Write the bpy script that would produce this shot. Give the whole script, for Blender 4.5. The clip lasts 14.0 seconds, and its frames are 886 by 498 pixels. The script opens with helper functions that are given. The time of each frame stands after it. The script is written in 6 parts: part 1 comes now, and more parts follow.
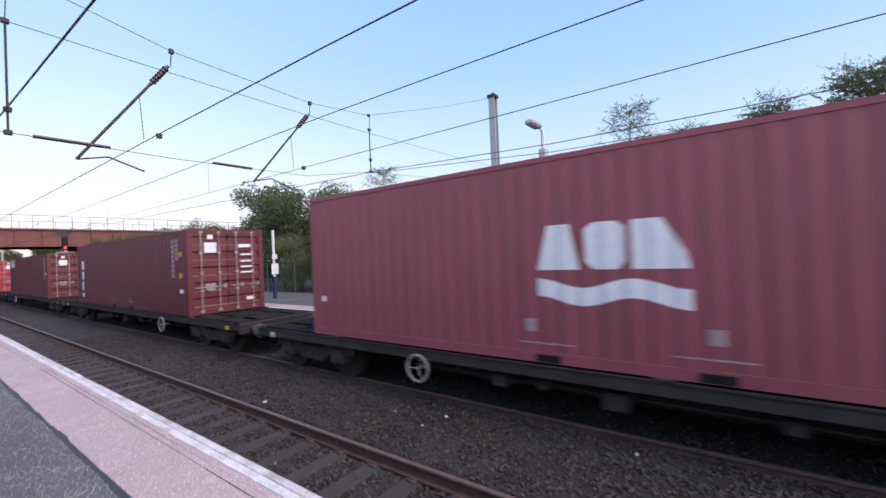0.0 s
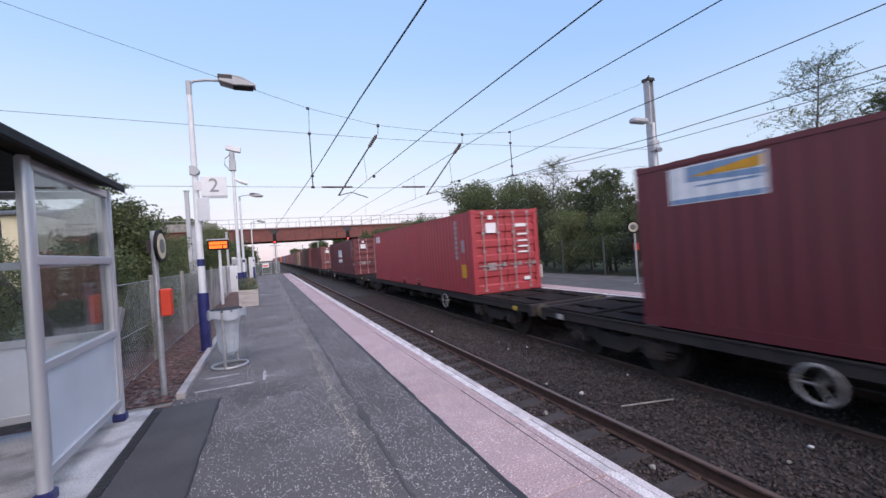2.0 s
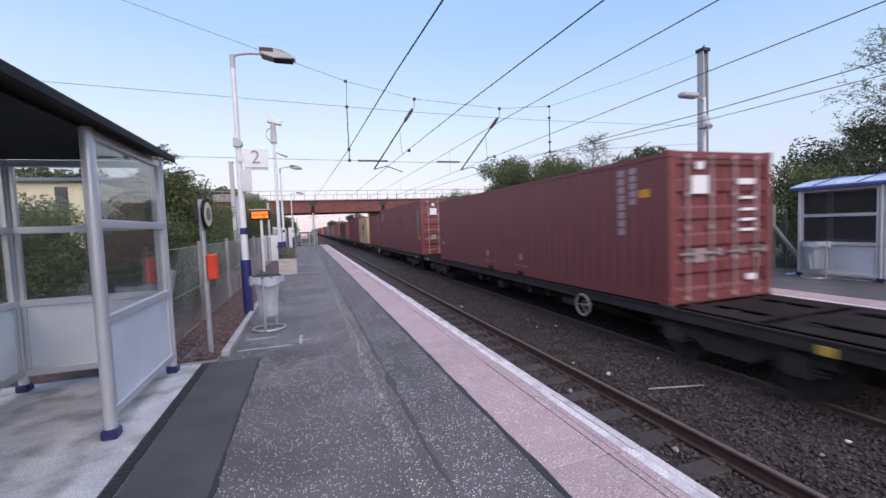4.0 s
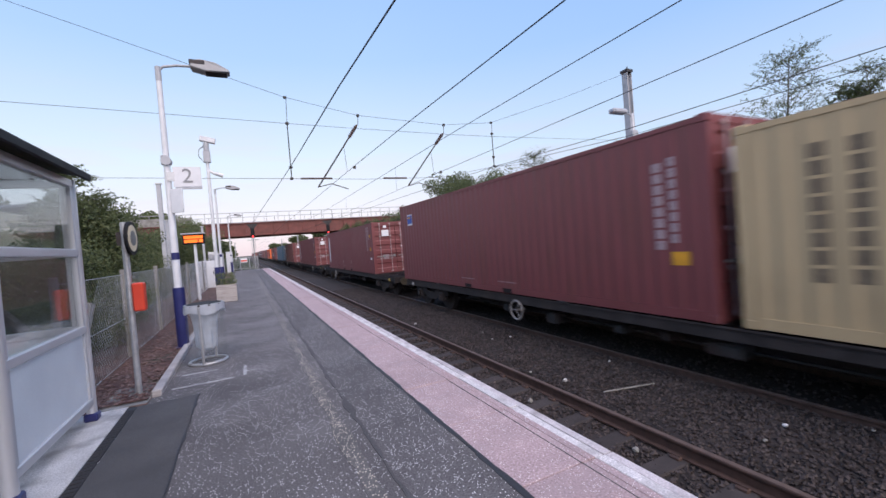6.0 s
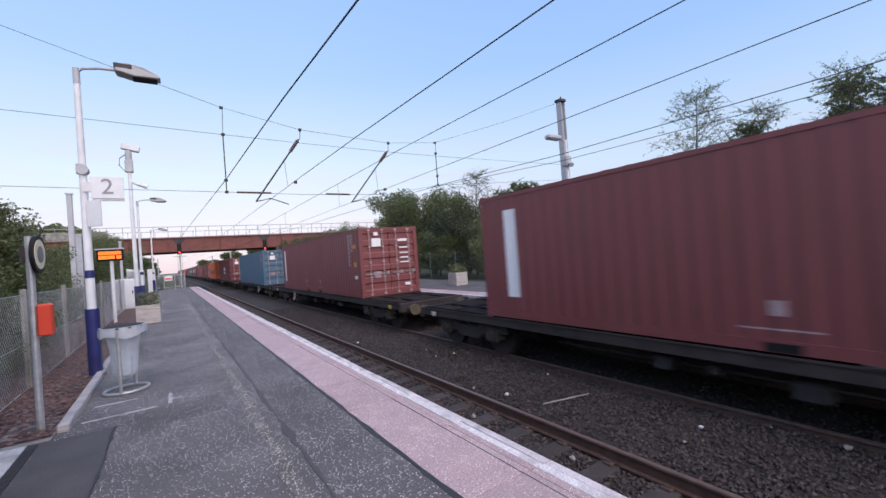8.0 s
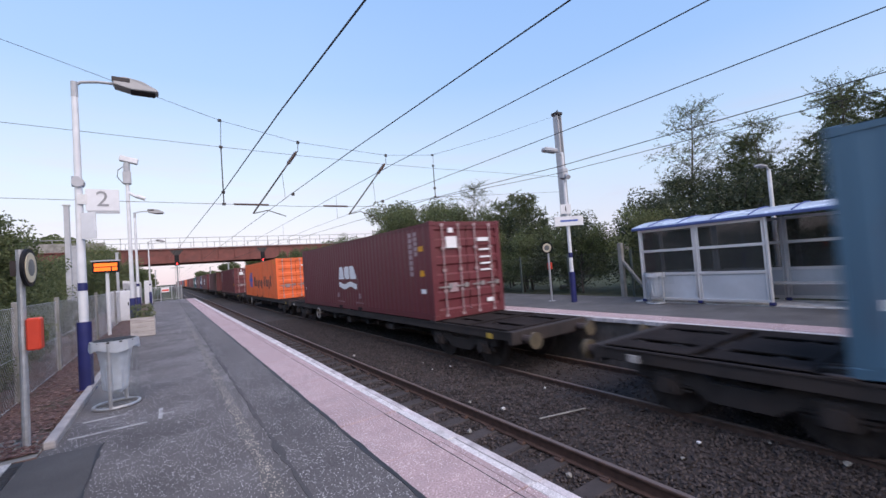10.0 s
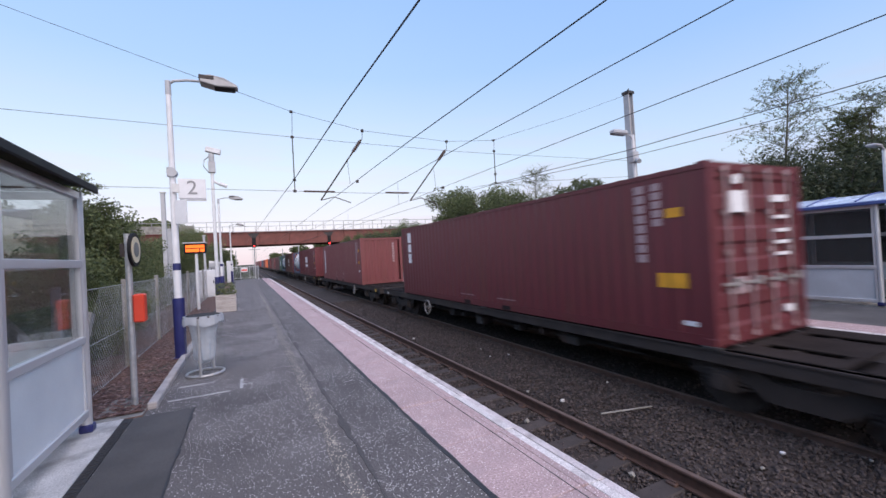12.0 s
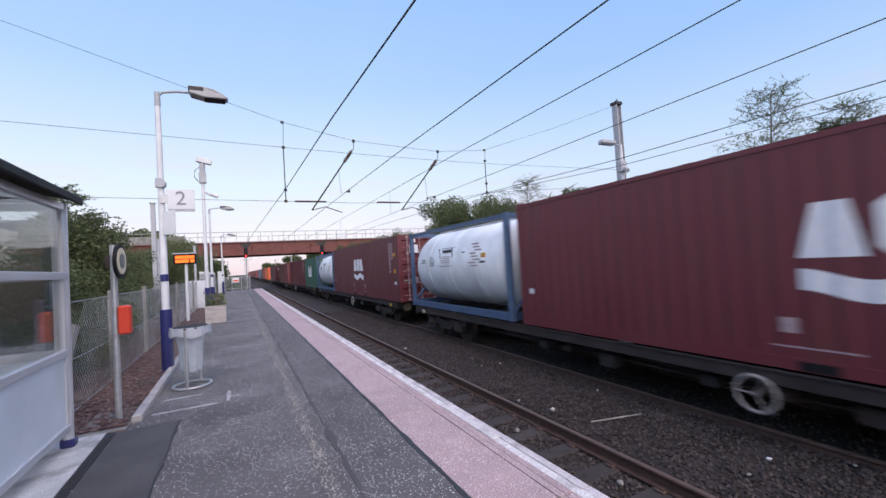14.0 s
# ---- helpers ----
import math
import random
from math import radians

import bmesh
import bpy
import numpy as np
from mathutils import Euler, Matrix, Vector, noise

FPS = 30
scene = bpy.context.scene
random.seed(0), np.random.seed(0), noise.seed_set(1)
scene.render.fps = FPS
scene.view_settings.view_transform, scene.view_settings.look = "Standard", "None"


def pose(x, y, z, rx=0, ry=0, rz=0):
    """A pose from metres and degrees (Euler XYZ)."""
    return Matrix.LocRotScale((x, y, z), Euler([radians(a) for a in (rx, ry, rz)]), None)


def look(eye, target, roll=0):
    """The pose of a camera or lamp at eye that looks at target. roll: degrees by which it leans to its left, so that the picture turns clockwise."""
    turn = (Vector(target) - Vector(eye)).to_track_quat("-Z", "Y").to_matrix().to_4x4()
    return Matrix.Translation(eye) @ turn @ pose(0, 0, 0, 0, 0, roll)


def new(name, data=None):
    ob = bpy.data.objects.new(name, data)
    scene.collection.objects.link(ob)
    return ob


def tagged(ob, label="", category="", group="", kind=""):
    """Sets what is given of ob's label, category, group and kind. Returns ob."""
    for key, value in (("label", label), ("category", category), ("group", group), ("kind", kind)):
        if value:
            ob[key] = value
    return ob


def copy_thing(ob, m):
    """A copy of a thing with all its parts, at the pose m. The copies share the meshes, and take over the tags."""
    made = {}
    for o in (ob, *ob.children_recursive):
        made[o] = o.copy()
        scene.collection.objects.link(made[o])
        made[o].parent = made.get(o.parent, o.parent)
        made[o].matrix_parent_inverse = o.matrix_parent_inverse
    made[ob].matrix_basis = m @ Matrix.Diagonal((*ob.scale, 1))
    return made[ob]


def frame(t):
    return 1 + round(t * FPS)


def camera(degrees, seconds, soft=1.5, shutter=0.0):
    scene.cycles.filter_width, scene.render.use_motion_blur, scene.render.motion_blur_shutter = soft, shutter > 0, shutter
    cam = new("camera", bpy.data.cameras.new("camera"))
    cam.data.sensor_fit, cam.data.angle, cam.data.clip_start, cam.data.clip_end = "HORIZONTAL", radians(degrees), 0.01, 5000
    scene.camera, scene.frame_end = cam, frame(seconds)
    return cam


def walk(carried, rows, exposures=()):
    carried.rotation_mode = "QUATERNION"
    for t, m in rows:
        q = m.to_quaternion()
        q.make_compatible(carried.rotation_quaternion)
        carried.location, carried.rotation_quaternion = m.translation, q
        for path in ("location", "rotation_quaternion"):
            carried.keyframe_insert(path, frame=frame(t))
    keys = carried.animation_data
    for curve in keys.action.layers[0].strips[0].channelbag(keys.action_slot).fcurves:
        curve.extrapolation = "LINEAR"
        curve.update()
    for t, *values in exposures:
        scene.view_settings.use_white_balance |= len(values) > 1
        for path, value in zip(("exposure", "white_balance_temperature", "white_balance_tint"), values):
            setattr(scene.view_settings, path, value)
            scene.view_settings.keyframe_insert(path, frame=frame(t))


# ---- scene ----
# x: across the line, y: along it (the train comes down it), z: up from the platform
cam = camera(94.87, 14.0, shutter=0.18)


def view(x, y, z, yaw, pitch, roll):
    """A camera pose: yaw to the left of +y, pitch up, roll."""
    return pose(x, y, z, 90 + pitch, 0, yaw) @ pose(0, 0, 0, 0, 0, roll)


PATH = [
    (0.0, 0.349, 4.278, 1.615, -53.73, 0.68, -2.45),
    (0.1, 0.270, 3.913, 1.614, -52.92, 0.12, -1.60),
    (0.2, 0.213, 3.522, 1.600, -51.90, -0.50, -0.90),
    (0.3, 0.124, 2.931, 1.480, -49.14, -0.04, -1.72),
    (0.4, -0.016, 2.233, 1.462, -46.05, 1.03, -1.96),
    (0.5, -0.081, 1.723, 1.430, -42.58, 1.97, -2.15),
    (0.6, -0.184, 1.024, 1.473, -39.83, 2.27, -2.48),
    (0.7, -0.203, 0.415, 1.498, -36.99, 2.49, -2.89),
    (1.0, -0.206, 0.170, 1.475, -36.95, 0.93, -3.68),
    (1.2, -0.180, 0.170, 1.520, -35.55, 0.50, -4.02),
    (1.5, -0.065, 0.083, 1.497, -28.43, 0.96, -2.93),
    (2.0, 0.003, -0.015, 1.526, -23.36, -0.13, -3.90),
    (2.5, -0.053, -0.057, 1.517, -24.49, -0.65, -3.31),
    (3.0, -0.069, -0.088, 1.541, -21.03, -1.89, -1.51),
    (3.2, -0.050, -0.092, 1.538, -18.97, -2.60, -1.62),
    (5.3, 0.056, -0.050, 1.492, -19.30, -3.66, -3.42),
    (5.5, 0.046, -0.020, 1.491, -20.78, -2.63, -3.98),
    (6.0, -0.004, 0.050, 1.483, -25.85, -1.32, -4.53),
    (6.5, 0.027, 0.035, 1.491, -28.77, -1.82, -4.86),
    (7.0, 0.035, 0.011, 1.508, -31.03, -1.19, -5.35),
    (7.5, -0.013, 0.007, 1.501, -32.86, -0.09, -4.73),
    (8.0, -0.050, 0.005, 1.490, -33.96, 0.48, -4.27),
    (8.2, -0.048, 0.002, 1.492, -34.15, 0.75, -4.20),
    (10.3, 0.001, -0.021, 1.517, -34.09, 2.35, -4.21),
    (10.5, -0.004, -0.027, 1.531, -31.55, 2.45, -4.57),
    (11.0, 0.008, -0.032, 1.545, -27.27, 2.34, -4.69),
    (11.5, 0.011, -0.014, 1.548, -25.52, 1.56, -3.88),
    (12.0, -0.009, 0.001, 1.541, -25.88, 0.57, -3.20),
    (12.5, -0.001, -0.002, 1.534, -26.24, 0.31, -3.73),
    (13.0, 0.013, -0.035, 1.552, -25.83, 1.07, -4.27),
    (13.5, 0.004, -0.048, 1.549, -25.98, 1.80, -4.20),
    (14.0, 0.041, -0.056, 1.541, -26.84, 1.79, -3.55),
]
walk(cam, [(t, view(*r)) for t, *r in PATH], exposures=[(0.0, 0.30), (0.3, 0.22), (0.7, 0.10), (1.2, 0.06), (14.0, 0.06)])

# ---- sky and light ----
world = bpy.data.worlds.new("dusk_sky")
scene.world = world
world.use_nodes = True
wn, wl = world.node_tree.nodes, world.node_tree.links
wn.clear()
SUN_EL, SUN_AZ = radians(45), radians(180)
sky = wn.new("ShaderNodeTexSky")
sky.sky_type, sky.sun_disc = "NISHITA", False
sky.sun_elevation, sky.sun_rotation = SUN_EL, SUN_AZ
sky.air_density, sky.dust_density, sky.ozone_density = 1.0, 0.6, 2.0
tc = wn.new("ShaderNodeTexCoord")
sep = wn.new("ShaderNodeSeparateXYZ")
wl.new(tc.outputs["Generated"], sep.inputs[0])
ramp = wn.new("ShaderNodeValToRGB")
ramp.color_ramp.elements[0].position, ramp.color_ramp.elements[0].color = 0.0, (0.82, 0.66, 0.74, 1)
ramp.color_ramp.elements[1].position, ramp.color_ramp.elements[1].color = 1.0, (0.22, 0.36, 0.80, 1)
for p, c in ((0.07, (0.86, 0.80, 0.87, 1)), (0.2, (0.72, 0.83, 0.97, 1)), (0.4, (0.44, 0.64, 0.98, 1)), (0.62, (0.32, 0.53, 0.94, 1))):
    e = ramp.color_ramp.elements.new(p)
    e.color = c
wl.new(sep.outputs["Z"], ramp.inputs[0])
# thin cloud banks low over the horizon
cm = wn.new("ShaderNodeMapping")
cm.inputs["Scale"].default_value = (2.2, 2.2, 16)
wl.new(tc.outputs["Generated"], cm.inputs[0])
cn = wn.new("ShaderNodeTexNoise")
cn.inputs["Scale"].default_value, cn.inputs["Detail"].default_value = 1.6, 6
wl.new(cm.outputs[0], cn.inputs[0])
cr = wn.new("ShaderNodeValToRGB")
cr.color_ramp.elements[0].position, cr.color_ramp.elements[0].color = 0.50, (0, 0, 0, 1)
cr.color_ramp.elements[1].position, cr.color_ramp.elements[1].color = 0.72, (1, 1, 1, 1)
wl.new(cn.outputs[0], cr.inputs[0])
low = wn.new("ShaderNodeMapRange")
low.inputs[1].default_value, low.inputs[2].default_value = 0.02, 0.34
low.inputs[3].default_value, low.inputs[4].default_value = 0.7, 0.0
wl.new(sep.outputs["Z"], low.inputs[0])
mul = wn.new("ShaderNodeMath")
mul.operation = "MULTIPLY"
wl.new(cr.outputs[0], mul.inputs[0])
wl.new(low.outputs[0], mul.inputs[1])
cmix = wn.new("ShaderNodeMix")
cmix.data_type = "RGBA"
cmix.inputs[7].default_value = (0.80, 0.66, 0.76, 1)
wl.new(mul.outputs[0], cmix.inputs[0])
wl.new(ramp.outputs[0], cmix.inputs[6])
b1, b2, add, wo = (wn.new(k) for k in ("ShaderNodeBackground", "ShaderNodeBackground", "ShaderNodeAddShader", "ShaderNodeOutputWorld"))
b1.inputs[1].default_value, b2.inputs[1].default_value = 0.02, 0.97
wl.new(sky.outputs[0], b1.inputs[0])
# the sky deepens away from the sunset side
side = wn.new("ShaderNodeMapRange")
side.inputs[1].default_value, side.inputs[2].default_value = 0.25, 1.0
side.inputs[3].default_value, side.inputs[4].default_value = 0.0, 1.0
wl.new(sep.outputs["X"], side.inputs[0])
deep = wn.new("ShaderNodeMix")
deep.data_type, deep.blend_type = "RGBA", "MULTIPLY"
deep.inputs[7].default_value = (0.75, 0.83, 0.93, 1)
wl.new(side.outputs[0], deep.inputs[0])
wl.new(cmix.outputs[2], deep.inputs[6])
wl.new(deep.outputs[2], b2.inputs[0])
wl.new(b1.outputs[0], add.inputs[0])
wl.new(b2.outputs[0], add.inputs[1])
wl.new(add.outputs[0], wo.inputs[0])
sun = new("sun", bpy.data.lights.new("sun", "SUN"))
sun.data.energy, sun.data.angle, sun.data.color = 3.6, radians(70), (1.0, 0.84, 0.77)
sun.matrix_basis = look((0, -27, 27), (0, 0, 0))


# ---- materials ----
def surf(name, col, rough=0.7, metal=0.0, scale=8.0, var=0.25, bump=0.1, dirt=None, dirt_amt=0.4, dirt_scale=1.3, speck=None, speck_scale=60, speck_at=0.68, per_piece=0.0, stretch=(1, 1, 1), fine=90.0, coat=0.0, placed=False, lets=0.0, clear=0.0, grain=0.0, spec=0.5, speck_size=0.33):
    """A worn surface: colour with stains at two scales, fine relief, and specks where they are asked for."""
    m = bpy.data.materials.new(name)
    m.use_nodes = True
    n, l = m.node_tree.nodes, m.node_tree.links
    b = n["Principled BSDF"]
    b.inputs["Roughness"].default_value, b.inputs["Metallic"].default_value = rough, metal
    b.inputs["Coat Weight"].default_value = coat
    b.inputs["Specular IOR Level"].default_value = spec
    co = n.new("ShaderNodeTexCoord")
    mp = n.new("ShaderNodeMapping")
    mp.inputs["Scale"].default_value = stretch
    if placed:
        geo = n.new("ShaderNodeNewGeometry")
        l.new(geo.outputs["Position"], mp.inputs[0])
    else:
        l.new(co.outputs["Object"], mp.inputs[0])

    def noise_tex(s, detail=5):
        t = n.new("ShaderNodeTexNoise")
        t.inputs["Scale"].default_value, t.inputs["Detail"].default_value = s, detail
        l.new(mp.outputs[0], t.inputs[0])
        return t

    def mix(fac, a, bcol, blend="MIX"):
        x = n.new("ShaderNodeMix")
        x.data_type, x.blend_type = "RGBA", blend
        if isinstance(fac, float):
            x.inputs[0].default_value = fac
        else:
            l.new(fac, x.inputs[0])
        for sock, v in ((x.inputs[6], a), (x.inputs[7], bcol)):
            if isinstance(v, tuple):
                sock.default_value = (*v[:3], 1)
            else:
                l.new(v, sock)
        return x.outputs[2]

    def ramped(src, a, bb):
        r = n.new("ShaderNodeMapRange")
        r.inputs[1].default_value, r.inputs[2].default_value = a, bb
        l.new(src, r.inputs[0])
        return r.outputs[0]

    n1, n2 = noise_tex(scale), noise_tex(fine, 3)
    lo, hi = tuple(c * (1 - var) for c in col), tuple(min(1, c * (1 + var)) for c in col)
    c = mix(ramped(n1.outputs[0], 0.3, 0.7), lo, hi)
    g = mix(ramped(n2.outputs[0], 0.3, 0.7), tuple([1 - max(var * 0.5, grain)] * 3), (1, 1, 1))
    c = mix(1.0, c, g, "MULTIPLY")
    if dirt:
        n3 = noise_tex(dirt_scale, 8)
        f = n.new("ShaderNodeMath")
        f.operation = "MULTIPLY"
        f.inputs[1].default_value = dirt_amt
        l.new(ramped(n3.outputs[0], 0.48, 0.66), f.inputs[0])
        c = mix(f.outputs[0], c, dirt)
    if speck:
        v = n.new("ShaderNodeTexVoronoi")
        v.inputs["Scale"].default_value = speck_scale
        l.new(mp.outputs[0], v.inputs[0])
        near = n.new("ShaderNodeMath")
        near.operation, near.inputs[1].default_value = "LESS_THAN", speck_size
        l.new(v.outputs["Distance"], near.inputs[0])
        sc = n.new("ShaderNodeSeparateColor")
        l.new(v.outputs["Color"], sc.inputs[0])
        n4 = noise_tex(1.6, 4)
        s2 = n.new("ShaderNodeMath")
        s2.operation = "ADD"
        l.new(sc.outputs[0], s2.inputs[0])
        l.new(n4.outputs[0], s2.inputs[1])
        pick = n.new("ShaderNodeMath")
        pick.operation, pick.inputs[1].default_value = "GREATER_THAN", speck_at + 0.5
        l.new(s2.outputs[0], pick.inputs[0])
        both = n.new("ShaderNodeMath")
        both.operation = "MULTIPLY"
        l.new(near.outputs[0], both.inputs[0])
        l.new(pick.outputs[0], both.inputs[1])
        c = mix(both.outputs[0], c, speck)
    if per_piece:
        oi = n.new("ShaderNodeObjectInfo")
        r = n.new("ShaderNodeMapRange")
        r.inputs[3].default_value, r.inputs[4].default_value = 1 - per_piece, 1 + per_piece
        l.new(oi.outputs["Random"], r.inputs[0])
        hs = n.new("ShaderNodeHueSaturation")
        l.new(r.outputs[0], hs.inputs["Value"])
        l.new(c, hs.inputs["Color"])
        c = hs.outputs[0]
    l.new(c, b.inputs["Base Color"])
    rr = n.new("ShaderNodeMapRange")
    rr.inputs[3].default_value, rr.inputs[4].default_value = max(0.02, rough - 0.12), min(1, rough + 0.12)
    l.new(n1.outputs[0], rr.inputs[0])
    l.new(rr.outputs[0], b.inputs["Roughness"])
    if bump:
        bp = n.new("ShaderNodeBump")
        bp.inputs["Strength"].default_value, bp.inputs["Distance"].default_value = bump, 0.01
        l.new(n2.outputs[0], bp.inputs["Height"])
        l.new(bp.outputs[0], b.inputs["Normal"])
    last = b.outputs[0]
    for amount, kind in ((lets, "ShaderNodeBsdfTranslucent"), (clear, "ShaderNodeBsdfTransparent")):
        if amount:
            s, x = n.new(kind), n.new("ShaderNodeMixShader")
            if kind.endswith("Translucent"):
                l.new(c, s.inputs[0])
            x.inputs[0].default_value = amount
            l.new(last, x.inputs[1])
            l.new(s.outputs[0], x.inputs[2])
            last = x.outputs[0]
    l.new(last, n["Material Output"].inputs[0])
    return m


def glow(name, col, power):
    m = bpy.data.materials.new(name)
    m.use_nodes = True
    b = m.node_tree.nodes["Principled BSDF"]
    b.inputs["Base Color"].default_value = (*col, 1)
    b.inputs["Emission Color"].default_value = (*col, 1)
    b.inputs["Emission Strength"].default_value = power
    return m


def glass(name, tint, rough=0.03, haze=0.04, gloss=0.7):
    """A thin pane: mostly clear, with a mirror-like sheen."""
    m = bpy.data.materials.new(name)
    m.use_nodes = True
    n, l = m.node_tree.nodes, m.node_tree.links
    n.clear()
    tr, gl, mx, fr, out = (n.new(k) for k in ("ShaderNodeBsdfTransparent", "ShaderNodeBsdfGlossy", "ShaderNodeMixShader", "ShaderNodeLayerWeight", "ShaderNodeOutputMaterial"))
    tr.inputs[0].default_value = (*tint, 1)
    gl.inputs["Roughness"].default_value = rough
    fr.inputs[0].default_value = 0.5
    steep, sheen = n.new("ShaderNodeMath"), n.new("ShaderNodeMath")
    steep.operation, sheen.operation = "POWER", "MULTIPLY_ADD"
    steep.inputs[1].default_value, sheen.inputs[1].default_value, sheen.inputs[2].default_value = 4.0, gloss, 0.04
    l.new(fr.outputs["Facing"], steep.inputs[0])
    l.new(steep.outputs[0], sheen.inputs[0])
    grime, film = n.new("ShaderNodeBsdfDiffuse"), n.new("ShaderNodeMixShader")
    grime.inputs[0].default_value, film.inputs[0].default_value = (0.55, 0.58, 0.58, 1), haze
    l.new(tr.outputs[0], film.inputs[1])
    l.new(grime.outputs[0], film.inputs[2])
    l.new(sheen.outputs[0], mx.inputs[0])
    l.new(film.outputs[0], mx.inputs[1])
    l.new(gl.outputs[0], mx.inputs[2])
    l.new(mx.outputs[0], out.inputs[0])
    return m


RUST = (0.10, 0.045, 0.03)
asphalt = surf("asphalt", (0.172, 0.161, 0.162), 0.9, spec=0.25, grain=0.6, scale=1.1, var=0.25, bump=0.6, dirt=(0.21, 0.20, 0.20), dirt_amt=0.5, dirt_scale=0.8, speck=(0.95, 0.93, 0.92), speck_scale=74, speck_size=0.27, speck_at=0.70, fine=95)
asphalt_dark = surf("asphalt_patch", (0.112, 0.11, 0.113), 0.9, spec=0.3, grain=0.45, scale=2, var=0.18, bump=0.5, fine=160)
asphalt_far = surf("asphalt_far", (0.115, 0.113, 0.117), 0.9, spec=0.25, grain=0.3, scale=1.0, var=0.2, bump=0.3, dirt=(0.17, 0.165, 0.165))
tar = surf("tar_joint", (0.03, 0.03, 0.033), 0.6, var=0.2, bump=0.3)
pink = surf("pink_paving", (0.52, 0.385, 0.39), 0.9, grain=0.5, spec=0.3, scale=4, var=0.1, bump=0.4, dirt=(0.36, 0.28, 0.285), dirt_amt=0.55, dirt_scale=3.0, speck=(0.75, 0.66, 0.66), speck_scale=80, speck_size=0.32, speck_at=0.68, fine=70, per_piece=0.05, placed=True)
white_line = surf("white_line_paint", (0.78, 0.74, 0.74), 0.85, spec=0.25, grain=0.45, scale=6, var=0.14, bump=0.4, dirt=(0.33, 0.3, 0.3), dirt_amt=0.6, dirt_scale=5.5, placed=True)
coping_mat = surf("coping_stone", (0.66, 0.60, 0.61), 0.85, grain=0.35, scale=5, var=0.15, bump=0.5, dirt=(0.2, 0.18, 0.18), dirt_amt=0.6, dirt_scale=3.0, per_piece=0.06, placed=True)
concrete = surf("concrete", (0.70, 0.685, 0.675), 0.9, grain=0.45, spec=0.3, scale=3, var=0.16, bump=0.4, dirt=(0.24, 0.23, 0.225), dirt_amt=0.7, dirt_scale=3.5)
concrete_old = surf("old_concrete", (0.27, 0.26, 0.245), 0.9, scale=3, var=0.25, bump=0.6, dirt=(0.12, 0.12, 0.10), dirt_amt=0.7)
brick_wall = surf("platform_wall", (0.11, 0.095, 0.09), 0.9, scale=4, var=0.3, bump=0.6, dirt=(0.05, 0.045, 0.045))
ballast_mat = surf("ballast", (0.034, 0.026, 0.024), 0.95, scale=5, var=0.35, bump=1.0, dirt=(0.045, 0.035, 0.033), dirt_amt=0.8, dirt_scale=0.7, fine=40)
sleeper_mat = surf("sleeper", (0.052, 0.043, 0.042), 0.9, scale=6, var=0.25, bump=0.5, per_piece=0.15, placed=True)
rail_side = surf("rail_rust", (0.10, 0.06, 0.048), 0.7, metal=0.2, scale=9, var=0.3, bump=0.3)
rail_top = surf("rail_polish", (0.20, 0.15, 0.13), 0.5, metal=0.45, scale=9, var=0.12, bump=0.05)
soil = surf("leaf_litter", (0.16, 0.095, 0.08), 0.95, scale=12, var=0.5, bump=1.0, dirt=(0.08, 0.07, 0.05), dirt_amt=0.8, fine=50)
grassy = surf("rough_ground", (0.05, 0.062, 0.03), 0.95, spec=0.2, scale=1.2, var=0.4, bump=0.6, dirt=(0.085, 0.078, 0.046))
galv = surf("galvanised_steel", (0.50, 0.51, 0.53), 0.45, metal=0.6, scale=14, var=0.15, bump=0.08, dirt=(0.3, 0.3, 0.31), dirt_amt=0.5)
steel = surf("brushed_steel", (0.68, 0.68, 0.70), 0.36, metal=0.5, scale=3, var=0.04, bump=0.0)
white_paint = surf("white_paint", (0.66, 0.67, 0.70), 0.5, scale=6, var=0.07, bump=0.05, dirt=(0.45, 0.45, 0.46), dirt_amt=0.3)
grey_paint = surf("grey_paint", (0.40, 0.41, 0.44), 0.5, scale=6, var=0.1, bump=0.05)
navy = surf("navy_paint", (0.022, 0.026, 0.12), 0.4, scale=5, var=0.15, bump=0.05)
blue_trim = surf("blue_trim", (0.055, 0.085, 0.25), 0.4, scale=5, var=0.12, bump=0.03)
black = surf("black_paint", (0.012, 0.012, 0.014), 0.6, spec=0.2, scale=8, var=0.2, bump=0.05)
dark_steel = surf("dark_steel", (0.045, 0.042, 0.044), 0.7, metal=0.2, scale=5, var=0.3, bump=0.2, dirt=RUST, dirt_amt=0.4)
wagon_mat = surf("wagon_grime", (0.036, 0.03, 0.03), 0.8, spec=0.35, scale=4, var=0.35, bump=0.3, dirt=(0.05, 0.037, 0.033), dirt_amt=0.6)
deck_mat = surf("wagon_deck", (0.024, 0.0195, 0.019), 0.97, spec=0.1, scale=3, var=0.3, bump=0.4, dirt=(0.035, 0.028, 0.027), dirt_amt=0.7)
wheel_mat = surf("wheel_steel", (0.06, 0.05, 0.048), 0.6, metal=0.5, scale=9, var=0.3, bump=0.15)
yellow = surf("yellow_paint", (0.55, 0.36, 0.05), 0.6, scale=9, var=0.15, bump=0.05, dirt=(0.2, 0.14, 0.05))
amber = surf("amber_label", (0.62, 0.30, 0.02), 0.6, scale=9, var=0.1, bump=0)
label_white = surf("white_label", (0.72, 0.72, 0.75), 0.55, scale=9, var=0.06, bump=0)
label_grey = surf("faded_lettering", (0.34, 0.25, 0.27), 0.65, scale=30, var=0.2, bump=0)
plate_blue = surf("faded_blue_label", (0.20, 0.30, 0.46), 0.55, scale=9, var=0.15, bump=0)
